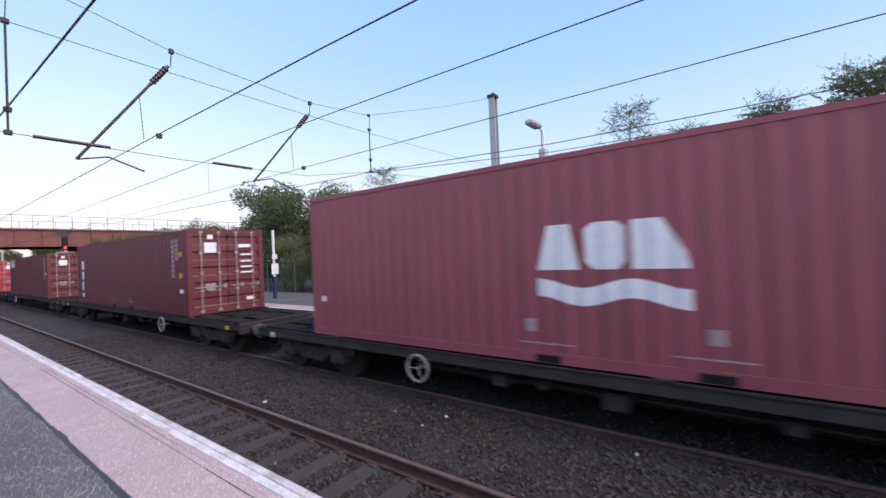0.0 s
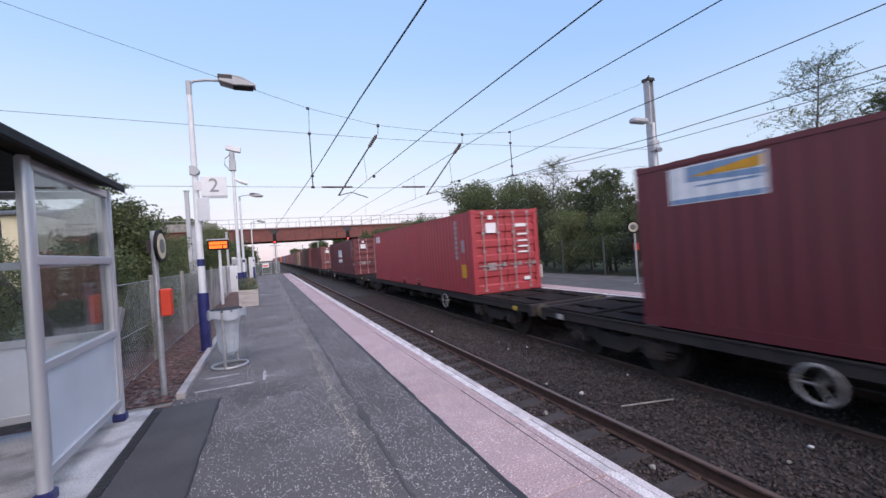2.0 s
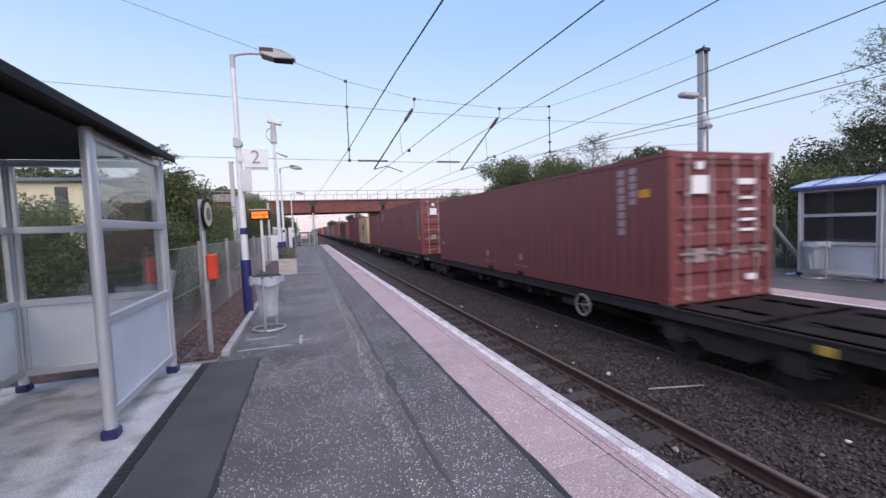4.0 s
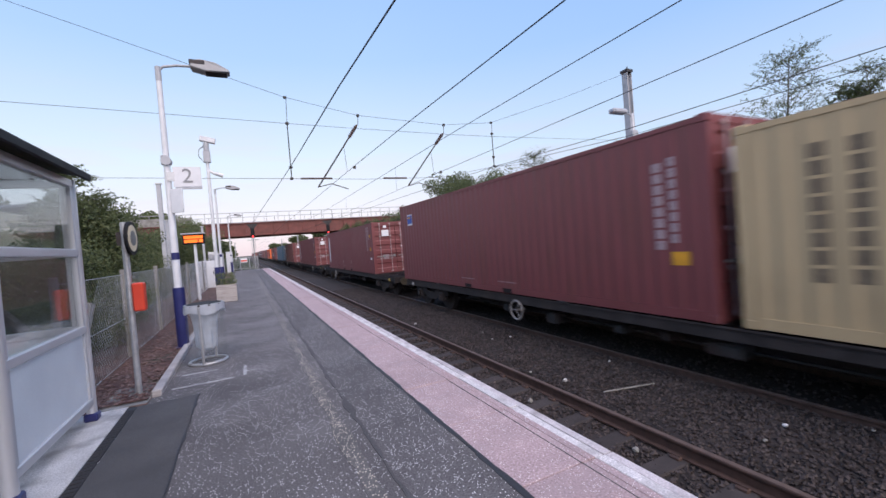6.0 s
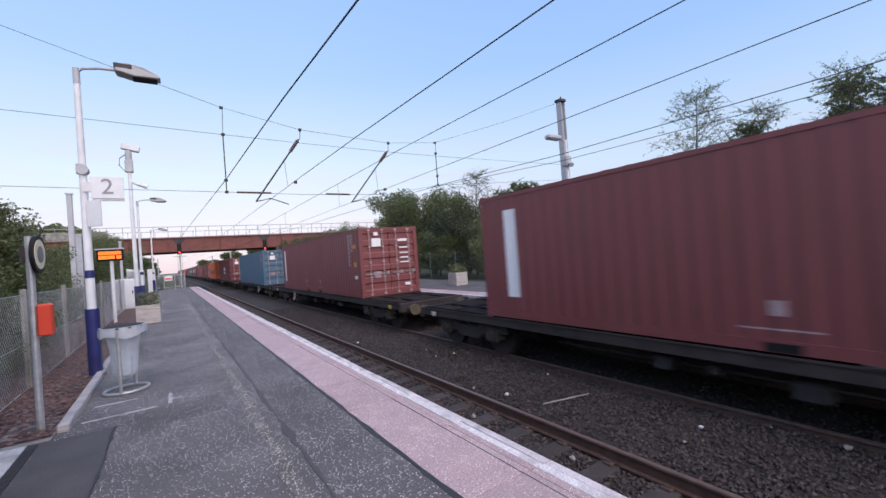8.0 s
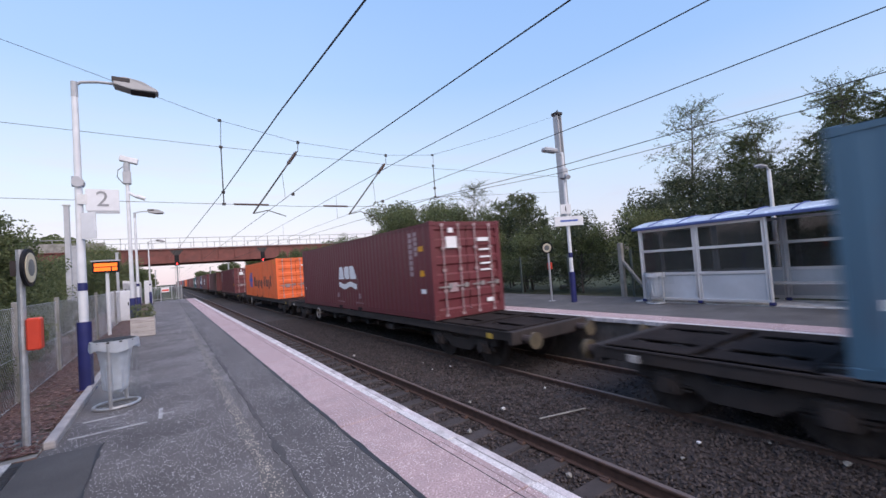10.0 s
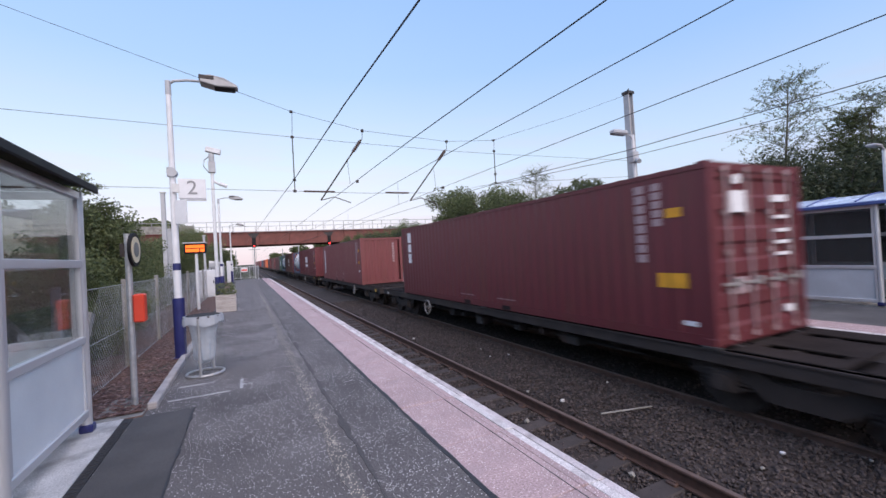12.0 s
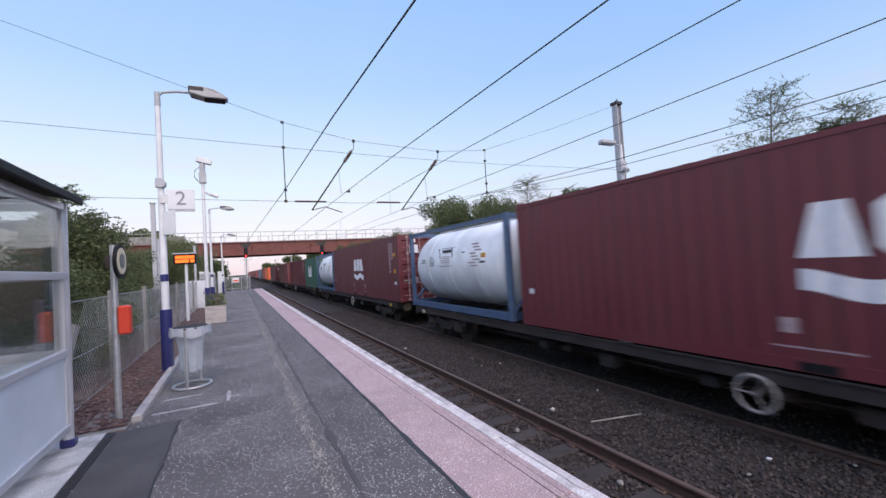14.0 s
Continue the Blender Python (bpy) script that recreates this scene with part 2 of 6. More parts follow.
label_blue = surf("blue_label", (0.05, 0.10, 0.40), 0.55, scale=9, var=0.1, bump=0)
mark_paint = surf("worn_marking", (0.5, 0.5, 0.5), 0.8, grain=0.4, scale=9, var=0.2, bump=0.2, dirt=(0.15, 0.148, 0.15), dirt_amt=0.95, dirt_scale=7)
sign_grey = surf("grey_lettering", (0.24, 0.245, 0.26), 0.6, scale=9, var=0.1, bump=0)
faded_dark = surf("faded_dark_lettering", (0.17, 0.13, 0.085), 0.7, scale=14, var=0.25, bump=0)
lantern_grey = surf("lantern_grey", (0.36, 0.36, 0.375), 0.45, scale=6, var=0.1, bump=0.03)
label_black = surf("black_lettering", (0.03, 0.03, 0.035), 0.6, scale=9, var=0.15, bump=0)
red_box = surf("red_plastic", (0.72, 0.07, 0.035), 0.4, scale=6, var=0.06, bump=0.02)
bin_bag = surf("clear_plastic_bag", (0.74, 0.78, 0.84), 0.18, scale=9, var=0.1, bump=0.35, fine=11, lets=0.4, clear=0.22)
clear_film = glass("clear_film", (0.97, 0.98, 0.98), haze=0.05, gloss=0.25)
dark_wire = surf("dark_green_wire", (0.075, 0.095, 0.085), 0.6, scale=6, var=0.25, bump=0.05)
fence_wire = surf("dull_fence_wire", (0.52, 0.52, 0.53), 0.6, metal=0.4, scale=6, var=0.25, bump=0.05, dirt=RUST, dirt_amt=0.4)
bar_paint = surf("worn_lock_bar", (0.40, 0.30, 0.31), 0.55, metal=0.2, scale=9, var=0.2, bump=0.05, dirt=RUST, dirt_amt=0.3)
handwheel_mat = surf("worn_grey_paint", (0.235, 0.222, 0.222), 0.6, scale=9, var=0.2, bump=0.1, dirt=RUST, dirt_amt=0.4)
wood_grey = surf("weathered_wood", (0.42, 0.39, 0.38), 0.85, scale=5, var=0.2, bump=0.3, stretch=(1, 1, 5))
bark = surf("bark", (0.09, 0.075, 0.065), 0.9, scale=9, var=0.35, bump=0.8)
red_girder = surf("red_oxide_girder", (0.17, 0.056, 0.047), 0.7, scale=2, var=0.2, bump=0.1, dirt=(0.10, 0.04, 0.035), dirt_amt=0.5)
grey_mesh = surf("parapet_steel", (0.33, 0.33, 0.36), 0.6, metal=0.3, scale=5, var=0.15, bump=0)
wire_mat = surf("contact_wire", (0.05, 0.045, 0.045), 0.55, metal=0.5, scale=4, var=0.2, bump=0)
insulator = surf("brown_insulator", (0.06, 0.03, 0.025), 0.3, scale=9, var=0.2, bump=0)
tank_white = surf("tank_white", (0.76, 0.79, 0.83), 0.4, scale=2, var=0.07, bump=0.04, dirt=(0.42, 0.43, 0.45), dirt_amt=0.35)
tank_blue = surf("tank_frame_blue", (0.06, 0.105, 0.19), 0.5, scale=4, var=0.15, bump=0.05)
cream = surf("cream_render", (0.72, 0.62, 0.43), 0.8, scale=3, var=0.1, bump=0.1)
pane = glass("clear_pane", (0.90, 0.92, 0.92), haze=0.02, gloss=0.7)
pane_dark = glass("smoked_pane", (0.52, 0.53, 0.55))
frosted = surf("frosted_panel", (0.90, 0.92, 0.95), 0.35, scale=1.5, var=0.07, bump=0.02, lets=0.45)
led_amber = glow("amber_leds", (1.0, 0.16, 0.01), 1.0)
lamp_red = glow("red_aspect", (1.0, 0.03, 0.03), 4.0)


def box_paint(name, col, dirt=RUST):
    return surf(name, col, 0.5, spec=0.5, scale=1.3, var=0.06, bump=0.06, dirt=dirt, dirt_amt=0.22, dirt_scale=2.2, per_piece=0.07, stretch=(1, 1, 0.35), fine=30)


PAINT = {
    "maroon": box_paint("maroon_container_paint", (0.122, 0.023, 0.031)),
    "oxide": box_paint("oxide_container_paint", (0.178, 0.049, 0.053)),
    # This paint is lightened to carry the brighter exposure at the start.
    "wine_lifted": box_paint("lifted_wine_container_paint", (0.265, 0.066, 0.086)),
    "red": box_paint("red_container_paint", (0.37, 0.044, 0.057)),
    "orange": box_paint("orange_container_paint", (0.84, 0.155, 0.038)),
    "tan": box_paint("tan_container_paint", (0.50, 0.375, 0.215), (0.22, 0.14, 0.07)),
    "blue": box_paint("blue_container_paint", (0.06, 0.13, 0.20)),
    "green": box_paint("green_container_paint", (0.03, 0.11, 0.075)),
}


def leaf_paint(name, a, b):
    m = bpy.data.materials.new(name)
    m.use_nodes = True
    n, l = m.node_tree.nodes, m.node_tree.links
    p = n["Principled BSDF"]
    g = n.new("ShaderNodeNewGeometry")
    x = n.new("ShaderNodeMix")
    x.data_type = "RGBA"
    x.inputs[6].default_value, x.inputs[7].default_value = (*a, 1), (*b, 1)
    l.new(g.outputs["Random Per Island"], x.inputs[0])
    l.new(x.outputs[2], p.inputs["Base Color"])
    p.inputs["Roughness"].default_value = 0.6
    tr, mx = n.new("ShaderNodeBsdfTranslucent"), n.new("ShaderNodeMixShader")
    mx.inputs[0].default_value = 0.35
    l.new(x.outputs[2], tr.inputs[0])
    l.new(p.outputs[0], mx.inputs[1])
    l.new(tr.outputs[0], mx.inputs[2])
    l.new(mx.outputs[0], n["Material Output"].inputs[0])
    return m


stone_paint = leaf_paint("ballast_stones", (0.032, 0.025, 0.024), (0.125, 0.098, 0.092))
leaf_dark = leaf_paint("dark_leaves", (0.028, 0.04, 0.024), (0.075, 0.092, 0.044))
leaf_mid = leaf_paint("green_leaves", (0.05, 0.073, 0.027), (0.155, 0.18, 0.075))
leaf_dry = leaf_paint("olive_leaves", (0.075, 0.098, 0.038), (0.20, 0.22, 0.095))


# ---- mesh helpers ----
def part(name, bm, material, parent=None, label="", smooth=False):
    """Links a bmesh as one mesh object, under a thing or a part where one is given."""
    me = bpy.data.meshes.new(name)
    bm.to_mesh(me)
    bm.free()
    me.materials.append(material)
    if smooth:
        me.polygons.foreach_set("use_smooth", [True] * len(me.polygons))
        me.set_sharp_from_angle(angle=radians(40))
    ob = new(name, me)
    ob.parent = parent
    return tagged(ob, label)


def shared(name, me, parent, m=None, label=""):
    """Another object on a mesh that exists already."""
    ob = new(name, me)
    ob.parent = parent
    if m is not None:
        ob.matrix_basis = m
    return tagged(ob, label)


def thing(name, at, label, category, group="", kind="", rz=0):
    e = new(name)
    e.empty_display_size = 0.1
    e.matrix_basis = pose(*at, 0, 0, rz)
    return tagged(e, label, category, group, kind)


def box(bm, x0, x1, y0, y1, z0, z1, bevel=0.0, m=None):
    r = bmesh.ops.create_cube(bm, size=1.0)
    for v in r["verts"]:
        v.co = Vector((x0 + (v.co.x + 0.5) * (x1 - x0), y0 + (v.co.y + 0.5) * (y1 - y0), z0 + (v.co.z + 0.5) * (z1 - z0)))
    vs = r["verts"]
    if bevel:
        es = list({e for v in vs for e in v.link_edges})
        vs = [v for v in bmesh.ops.bevel(bm, geom=es, offset=bevel, segments=1, affect="EDGES")["verts"]]
        vs = list({w for v in vs for f in v.link_faces for w in f.verts})
    if m is not None:
        bmesh.ops.transform(bm, matrix=m, verts=vs)
    return bm


def rod(bm, a, b, r, seg=8, r2=None):
    a, b = Vector(a), Vector(b)
    d = b - a
    res = bmesh.ops.create_cone(bm, cap_ends=True, segments=seg, radius1=r, radius2=r if r2 is None else r2, depth=d.length)
    bmesh.ops.transform(bm, matrix=Matrix.Translation((a + b) / 2) @ d.to_track_quat("Z", "Y").to_matrix().to_4x4(), verts=res["verts"])
    return bm


def path_rod(bm, pts, r, seg=6):
    """A bent rod through some points, in one piece."""
    pts = [Vector(p) for p in pts]
    prev = None
    for i, p in enumerate(pts):
        d = (pts[min(i + 1, len(pts) - 1)] - pts[max(i - 1, 0)]).normalized()
        side = d.cross(Vector((0, 0, 1)) if abs(d.z) < 0.9 else Vector((1, 0, 0))).normalized()
        up = side.cross(d)
        cur = [bm.verts.new(p + (side * math.cos(k / seg * math.tau) + up * math.sin(k / seg * math.tau)) * r) for k in range(seg)]
        if prev:
            for k in range(seg):
                j = (k + 1) % seg
                bm.faces.new((prev[k], prev[j], cur[j], cur[k]))
        else:
            bm.faces.new(cur[::-1])
        prev = cur
    bm.faces.new(prev)
    bmesh.ops.recalc_face_normals(bm, faces=bm.faces)
    return bm


def plate(bm, pts, thick, axis):
    """A flat outline, given thickness along an axis."""
    vs = [bm.verts.new(p) for p in pts]
    f = bm.faces.new(vs)
    r = bmesh.ops.extrude_face_region(bm, geom=[f])
    bmesh.ops.translate(bm, verts=[v for v in r["geom"] if isinstance(v, bmesh.types.BMVert)], vec=Vector(axis) * thick)
    bmesh.ops.recalc_face_normals(bm, faces=bm.faces)
    return bm


def ring(bm, c, R, r, axis="z", n=28, k=7):
    """A round hoop about an axis."""
    rows = []
    for i in range(n):
        a = i / n * math.tau
        row = []
        for j in range(k):
            b = j / k * math.tau
            q = (R + r * math.cos(b), r * math.sin(b))
            p = {"z": (q[0] * math.cos(a), q[0] * math.sin(a), q[1]), "x": (q[1], q[0] * math.cos(a), q[0] * math.sin(a)), "y": (q[0] * math.cos(a), q[1], q[0] * math.sin(a))}[axis]
            row.append(bm.verts.new(Vector(c) + Vector(p)))
        rows.append(row)
    for i in range(n):
        for j in range(k):
            bm.faces.new((rows[i][j], rows[i][(j + 1) % k], rows[(i + 1) % n][(j + 1) % k], rows[(i + 1) % n][j]))
    bmesh.ops.recalc_face_normals(bm, faces=bm.faces)
    return bm


def B():
    return bmesh.new()


# ---- ground, track bed and platforms ----
EDGE, FAR_EDGE = 2.07, 8.22
RAILTOP = -0.915
NEAR_C, FAR_C = 3.335, 6.93
P_END = 45.5

bm = B()
box(bm, -1500, 1500, -1500, 1500, -1.6, -1.42)
tagged(part("ground", bm, grassy), "rough grassy ground beside the line", "ground", kind="structure")
bm = B()
box(bm, -60, -1.06, -60, 110, -1.5, -0.07)
tagged(part("ground", bm, grassy), "weedy ground behind the platform fence", "ground", kind="structure")
bm = B()
box(bm, 12.3, 70, -60, 110, -1.5, -0.1)
tagged(part("ground", bm, grassy), "overgrown ground behind the far fence", "ground", kind="structure")


def bank(x):
    """How the ballast is heaped across the tracks."""
    return (0.075 if 4.35 < x < 8.0 else 0.0) * min(1.0, max(0.0, (x - 4.2) / 0.3)) - 0.05 * math.exp(-((x - 2.2) / 0.3) ** 2)


def bed():
    """Ballast shoulder and cess, slightly uneven."""
    bm = B()
    xs = [1.9 + 0.1 * i for i in range(66)]
    ys = [-30 + 0.55 * j for j in range(330)]
    vs = []
    for y in ys:
        row = []
        for x in xs:
            h = -1.1 + 0.025 * noise.noise((x * 3.1, y * 2.3, 0)) + 0.02 * noise.noise((x * 9, y * 9, 4))
            h += bank(x)
            row.append(bm.verts.new((x, y, h)))
        vs.append(row)
    for a, b in zip(vs, vs[1:]):
        for i in range(len(xs) - 1):
            bm.faces.new((a[i], a[i + 1], b[i + 1], b[i]))
    return bm


tagged(part("track_bed", bed(), ballast_mat), "dark brown stone ballast under the rails", "ballast", kind="structure")
bm = B()
box(bm, 1.9, 8.5, 150, 900, -1.4, -1.1)
tagged(part("track_bed", bm, ballast_mat), "dark ballast running on into the distance", "ballast", kind="structure")


def loose_stones():
    """Loose stones lying on the bed near the platform."""
    rnd = random.Random(5)
    verts, faces = [], []
    base = [(1, 0, 0), (-1, 0, 0), (0, 1, 0), (0, -1, 0), (0, 0, 1), (0, 0, -1)]
    tri = [(0, 2, 4), (2, 1, 4), (1, 3, 4), (3, 0, 4), (2, 0, 5), (1, 2, 5), (3, 1, 5), (0, 3, 5)]
    for _ in range(60000):
        y = -1.5 + 26 * rnd.random() ** 2.0
        x = rnd.uniform(2.1, 6.15) if rnd.random() < 0.9 else rnd.uniform(6.15, 8.1)
        if abs(x - 4.0875) < 0.09 and rnd.random() < 0.95:
            continue
        if x < 4.2 and abs((y + 3 + 0.33) % 0.66 - 0.33) < 0.13 and rnd.random() < 0.8:
            continue
        s = rnd.uniform(0.013, 0.036)
        z = -1.1 + 0.025 * noise.noise((x * 3.1, y * 2.3, 0)) + bank(x)
        k = len(verts)
        q = Euler((rnd.random() * 6, rnd.random() * 6, rnd.random() * 6)).to_matrix()
        for p in base:
            v = q @ (Vector(p) * s * rnd.uniform(0.65, 1.25))
            verts.append((x + v.x, y + v.y, z + 0.012 + v.z * 0.85))
        faces += [(a + k, b + k, c + k) for a, b, c in tri]
    me = bpy.data.meshes.new("loose_stones")
    me.from_pydata(verts, [], faces)
    me.materials.append(stone_paint)
    return new("loose_stones", me)


tagged(loose_stones(), "loose brown ballast stones between the rails", "stones", kind="stuff")


def rail(x):
    """A flat-bottomed rail: foot, web and head, with a polished running face."""
    t = thing("rail", (x, 0, RAILTOP), "rusty steel rail with a worn running top", "rail", "rails of the two tracks", "structure")
    bm = B()
    box(bm, -0.07, 0.07, -40, 600, -0.16, -0.14)
    box(bm, -0.01, 0.01, -40, 600, -0.14, -0.035)
    box(bm, -0.036, 0.036, -40, 600, -0.035, -0.002, 0.006)
    part("rail_body", bm, rail_side, t)
    bm = B()
    box(bm, -0.028, 0.028, -40, 600, -0.004, 0.001)
    part("running_face", bm, rail_top, t, "polished running face")
    return t


for c in (NEAR_C, FAR_C):
    for s in (-0.7525, 0.7525):
        rail(c + s)

SLEEPER = None
for c in (NEAR_C, FAR_C):
    for i in range(92):
        y = -3 + 0.66 * i
        if SLEEPER is None:
            t = thing("sleeper", (c, y, -1.085), "dark concrete sleeper sunk in the ballast", "sleeper", "sleepers under the rails", "structure")
            bm = B()
            box(bm, -1.25, 1.25, -0.125, 0.125, -0.15, 0.012, 0.015)
            part("sleeper_block", bm, sleeper_mat, t)
            for s in (-0.7525, 0.7525):
                for q in (-0.1, 0.1):
                    bm = B()
                    box(bm, s + q - 0.035, s + q + 0.035, -0.06, 0.06, 0.0, 0.045, 0.012)
                    rod(bm, (s + q, -0.05, 0.05), (s + q, 0.05, 0.05), 0.012, 6)
                    part("rail_clip", bm, rail_side, t)
            SLEEPER = t
        else:
            copy_thing(SLEEPER, pose(c, y, -1.085))

# near platform: wall, asphalt deck, pink paving, white line and coping
bm = B()
box(bm, 1.62, 1.97, -14, P_END, -1.5, -0.09)
tagged(part("platform_wall", bm, brick_wall), "dark stained platform face wall", "wall", kind="structure")
near = thing("platform", (0, 0, 0), "grey speckled asphalt platform with pink paving and a white edge", "platform", kind="structure")
bm = B()
box(bm, -1.138, 1.3, -14, 5.29, -1.4, 0.0)
box(bm, -1.06, 1.3, 5.29, P_END, -1.4, 0.0)
part("asphalt_deck", bm, asphalt, near, "worn speckled asphalt")
bm = B()
box(bm, 1.302, EDGE - 0.012, -14, P_END, -0.09, -0.014)
part("mortar_bed", bm, concrete_old, near, "grey mortar between the slabs")


def wavy_strip(x0, x1, y0, y1, z, amp, seed, step=0.12):
    """A thin strip with uneven sides."""
    bm = B()
    prev = None
    n = int((y1 - y0) / step)
    for i in range(n + 1):
        y = y0 + (y1 - y0) * i / n
        a = x0 + amp * noise.noise((y * 1.7, seed, 0)) + amp * 0.6 * noise.noise((y * 6, seed, 3))
        b = x1 + amp * noise.noise((y * 1.7, seed + 9, 0)) + amp * 0.6 * noise.noise((y * 6, seed + 9, 3))
        cur = [bm.verts.new((a, y, z)), bm.verts.new((b, y, z))]
        if prev:
            bm.faces.new((prev[0], prev[1], cur[1], cur[0]))
        prev = cur
    r = bmesh.ops.extrude_face_region(bm, geom=list(bm.faces))
    bmesh.ops.translate(bm, verts=[v for v in r["geom"] if isinstance(v, bmesh.types.BMVert)], vec=(0, 0, -0.006))
    bmesh.ops.recalc_face_normals(bm, faces=bm.faces)
    return bm


worn = surf("worn_line_asphalt", (0.150, 0.141, 0.137), 0.85, scale=2, var=0.2, bump=0.5, speck=(0.86, 0.76, 0.60), speck_scale=66, speck_size=0.33, speck_at=0.56, grain=0.45, fine=120)
part("tar_joint", wavy_strip(1.292, 1.328, -6, P_END, 0.006, 0.022, 2), tar, near, "black tar joint beside the paving")
part("score_line", wavy_strip(1.80, 1.804, -6, P_END, 0.0045, 0.003, 19), asphalt_dark, near, "thin dark groove in the paving")
part("dark_patch", wavy_strip(-1.13, -0.585, -6, 5.27, 0.005, 0.03, 5), asphalt_dark, near, "newer dark asphalt patch")
part("worn_line", wavy_strip(0.52, 0.625, -6, 24, 0.004, 0.035, 7), worn, near, "worn pale line")
part("seam", wavy_strip(0.725, 0.755, -6, P_END, 0.005, 0.045, 11), asphalt_dark, near, "dark seam in the asphalt")
part("seam", wavy_strip(0.74, 1.29, -6, P_END, 0.003, 0.045, 11), surf("asphalt_strip", (0.16, 0.151, 0.154), 0.9, grain=0.6, spec=0.25, scale=1.5, var=0.2, bump=0.6, speck=(0.95, 0.93, 0.92), speck_scale=74, speck_size=0.27, speck_at=0.67, fine=95), near, "smoother darker asphalt band")
part("crack", wavy_strip(-0.597, -0.582, -6, 5.27, 0.008, 0.03, -4), tar, near)
for x0, x1, y0, y1 in ((-0.86, -0.45, 6.22, 6.26), (-0.9, -0.25, 5.66, 5.70), (-0.15, -0.11, 5.7, 6.15), (-0.13, 0.0, 5.86, 5.89)):
    bm = B()
    box(bm, x0, x1, y0, y1, -0.01, 0.004)
    part("paint_mark", bm, mark_paint, near, "faint white painted mark")
# shelter apron, drain channel, timber edge and litter bed
bm = B()
box(bm, -4.2, -1.222, -14, 5.29, -1.4, 0.012)
tagged(part("shelter_apron", bm, concrete), "pale grey concrete apron under the shelter", "apron", kind="structure")
drain = thing("drain_channel", (0, 0, 0), "black slotted drain channel along the apron", "drain", kind="structure")
bm = B()
box(bm, -1.220, -1.14, -14, 5.27, -0.2, 0.007)
part("channel", bm, tar, drain)
bm = B()
box(bm, -1.212, -1.148, -0.015, 0.015, 0.0, 0.012)
slat = part("grating_slat", bm, dark_steel, drain)
slat.matrix_basis = pose(0, -2, 0)
for i in range(1, 120):
    shared("grating_slat", slat.data, drain, pose(0, -2 + i * 0.06, 0))
bm = B()
box(bm, -3.2, -1.062, 5.292, P_END, -0.5, 0.01)
tagged(part("planting_bed", bm, soil), "bed of reddish leaf litter by the fence", "bed", kind="structure")
bm = B()
box(bm, -1.06, -0.965, 5.5, 13.5, -0.1, 0.075, 0.012)
tagged(part("edging_board", bm, wood_grey), "grey timber edging board along the platform", "edging", kind="structure")
bm = B()
box(bm, -1.5, -1.064, 5.296, 6.1, -0.1, 0.016, 0.006)
tagged(part("post_footing", bm, concrete_old), "rough concrete footing at the sign post", "footing", kind="structure")


def litter():
    """Fallen leaves and bark chips on the bed."""
    rnd = random.Random(8)
    verts, faces = [], []
    for _ in range(5200):
        y = 5.4 + 22 * rnd.random() ** 1.8
        x = rnd.uniform(-1.95, -1.08)
        s = rnd.uniform(0.012, 0.035)
        q = Euler((rnd.uniform(-0.6, 0.6), rnd.uniform(-0.6, 0.6), rnd.random() * 6)).to_matrix()
        k = len(verts)
        for p in ((-1, -0.5, 0), (1, -0.5, 0), (0.8, 0.5, 0.15), (-0.8, 0.5, 0)):
            v = q @ (Vector(p) * s)
            verts.append((x + v.x, y + v.y, 0.022 + abs(v.z)))
        faces.append((k, k + 1, k + 2, k + 3))
    me = bpy.data.meshes.new("leaf_litter")
    me.from_pydata(verts, [], faces)
    me.materials.append(leaf_paint("fallen_leaves", (0.13, 0.062, 0.055), (0.33, 0.22, 0.19)))
    return new("leaf_litter", me)


tagged(litter(), "reddish fallen leaves and bark chips", "leaves", kind="stuff")


def edge_strip(t, side, edge, y0, y1, far=False):
    """Coping stones with a white line and pink paving slabs, laid one by one."""
    s = -side  # from the edge inwards
    meshes = []
    for nm, a, b, top, mat in (("outer_coping", 0.0, 0.066, -0.006, coping_mat), ("white_coping", 0.070, 0.142, -0.003, white_line), ("pink_margin", 0.146, 0.205, 0.0, pink), ("pink_slab", 0.210, 0.745, 0.002, pink)):
        bm = B()
        x0, x1 = sorted((edge + s * a, edge + s * b))
        box(bm, x0, x1, 0.004, 0.953, -0.09, top, 0.004)
        me = bpy.data.meshes.new(nm)
        bm.to_mesh(me)
        bm.free()
        me.materials.append(mat)
        meshes.append((nm, me))
    n = int((y1 - y0) / 0.957)
    rnd = random.Random(3)
    for nm, me in meshes:
        for i in range(n):
            shared(nm, me, t, pose(rnd.uniform(-0.004, 0.004), y0 + 0.957 * i, rnd.uniform(-0.004, 0.002), 0, 0, 0))


far_p = thing("platform", (0, 0, 0), "far grey asphalt platform with a white edge line", "platform", kind="structure")
bm = B()
box(bm, FAR_EDGE + 0.745, 12.3, -14, P_END, -1.4, 0.0)
part("asphalt_deck", bm, asphalt_far, far_p)
bm = B()
box(bm, 8.32, 8.62, -14, P_END, -1.5, -0.09)
tagged(part("platform_wall", bm, brick_wall), "dark wall of the far platform", "wall", kind="structure")
bm = B()
box(bm, 11.15, 12.3, -8, 6.7, -0.1, 0.03, 0.01)
part("shelter_slab", bm, concrete, far_p, "pale concrete slab under the far shelter")


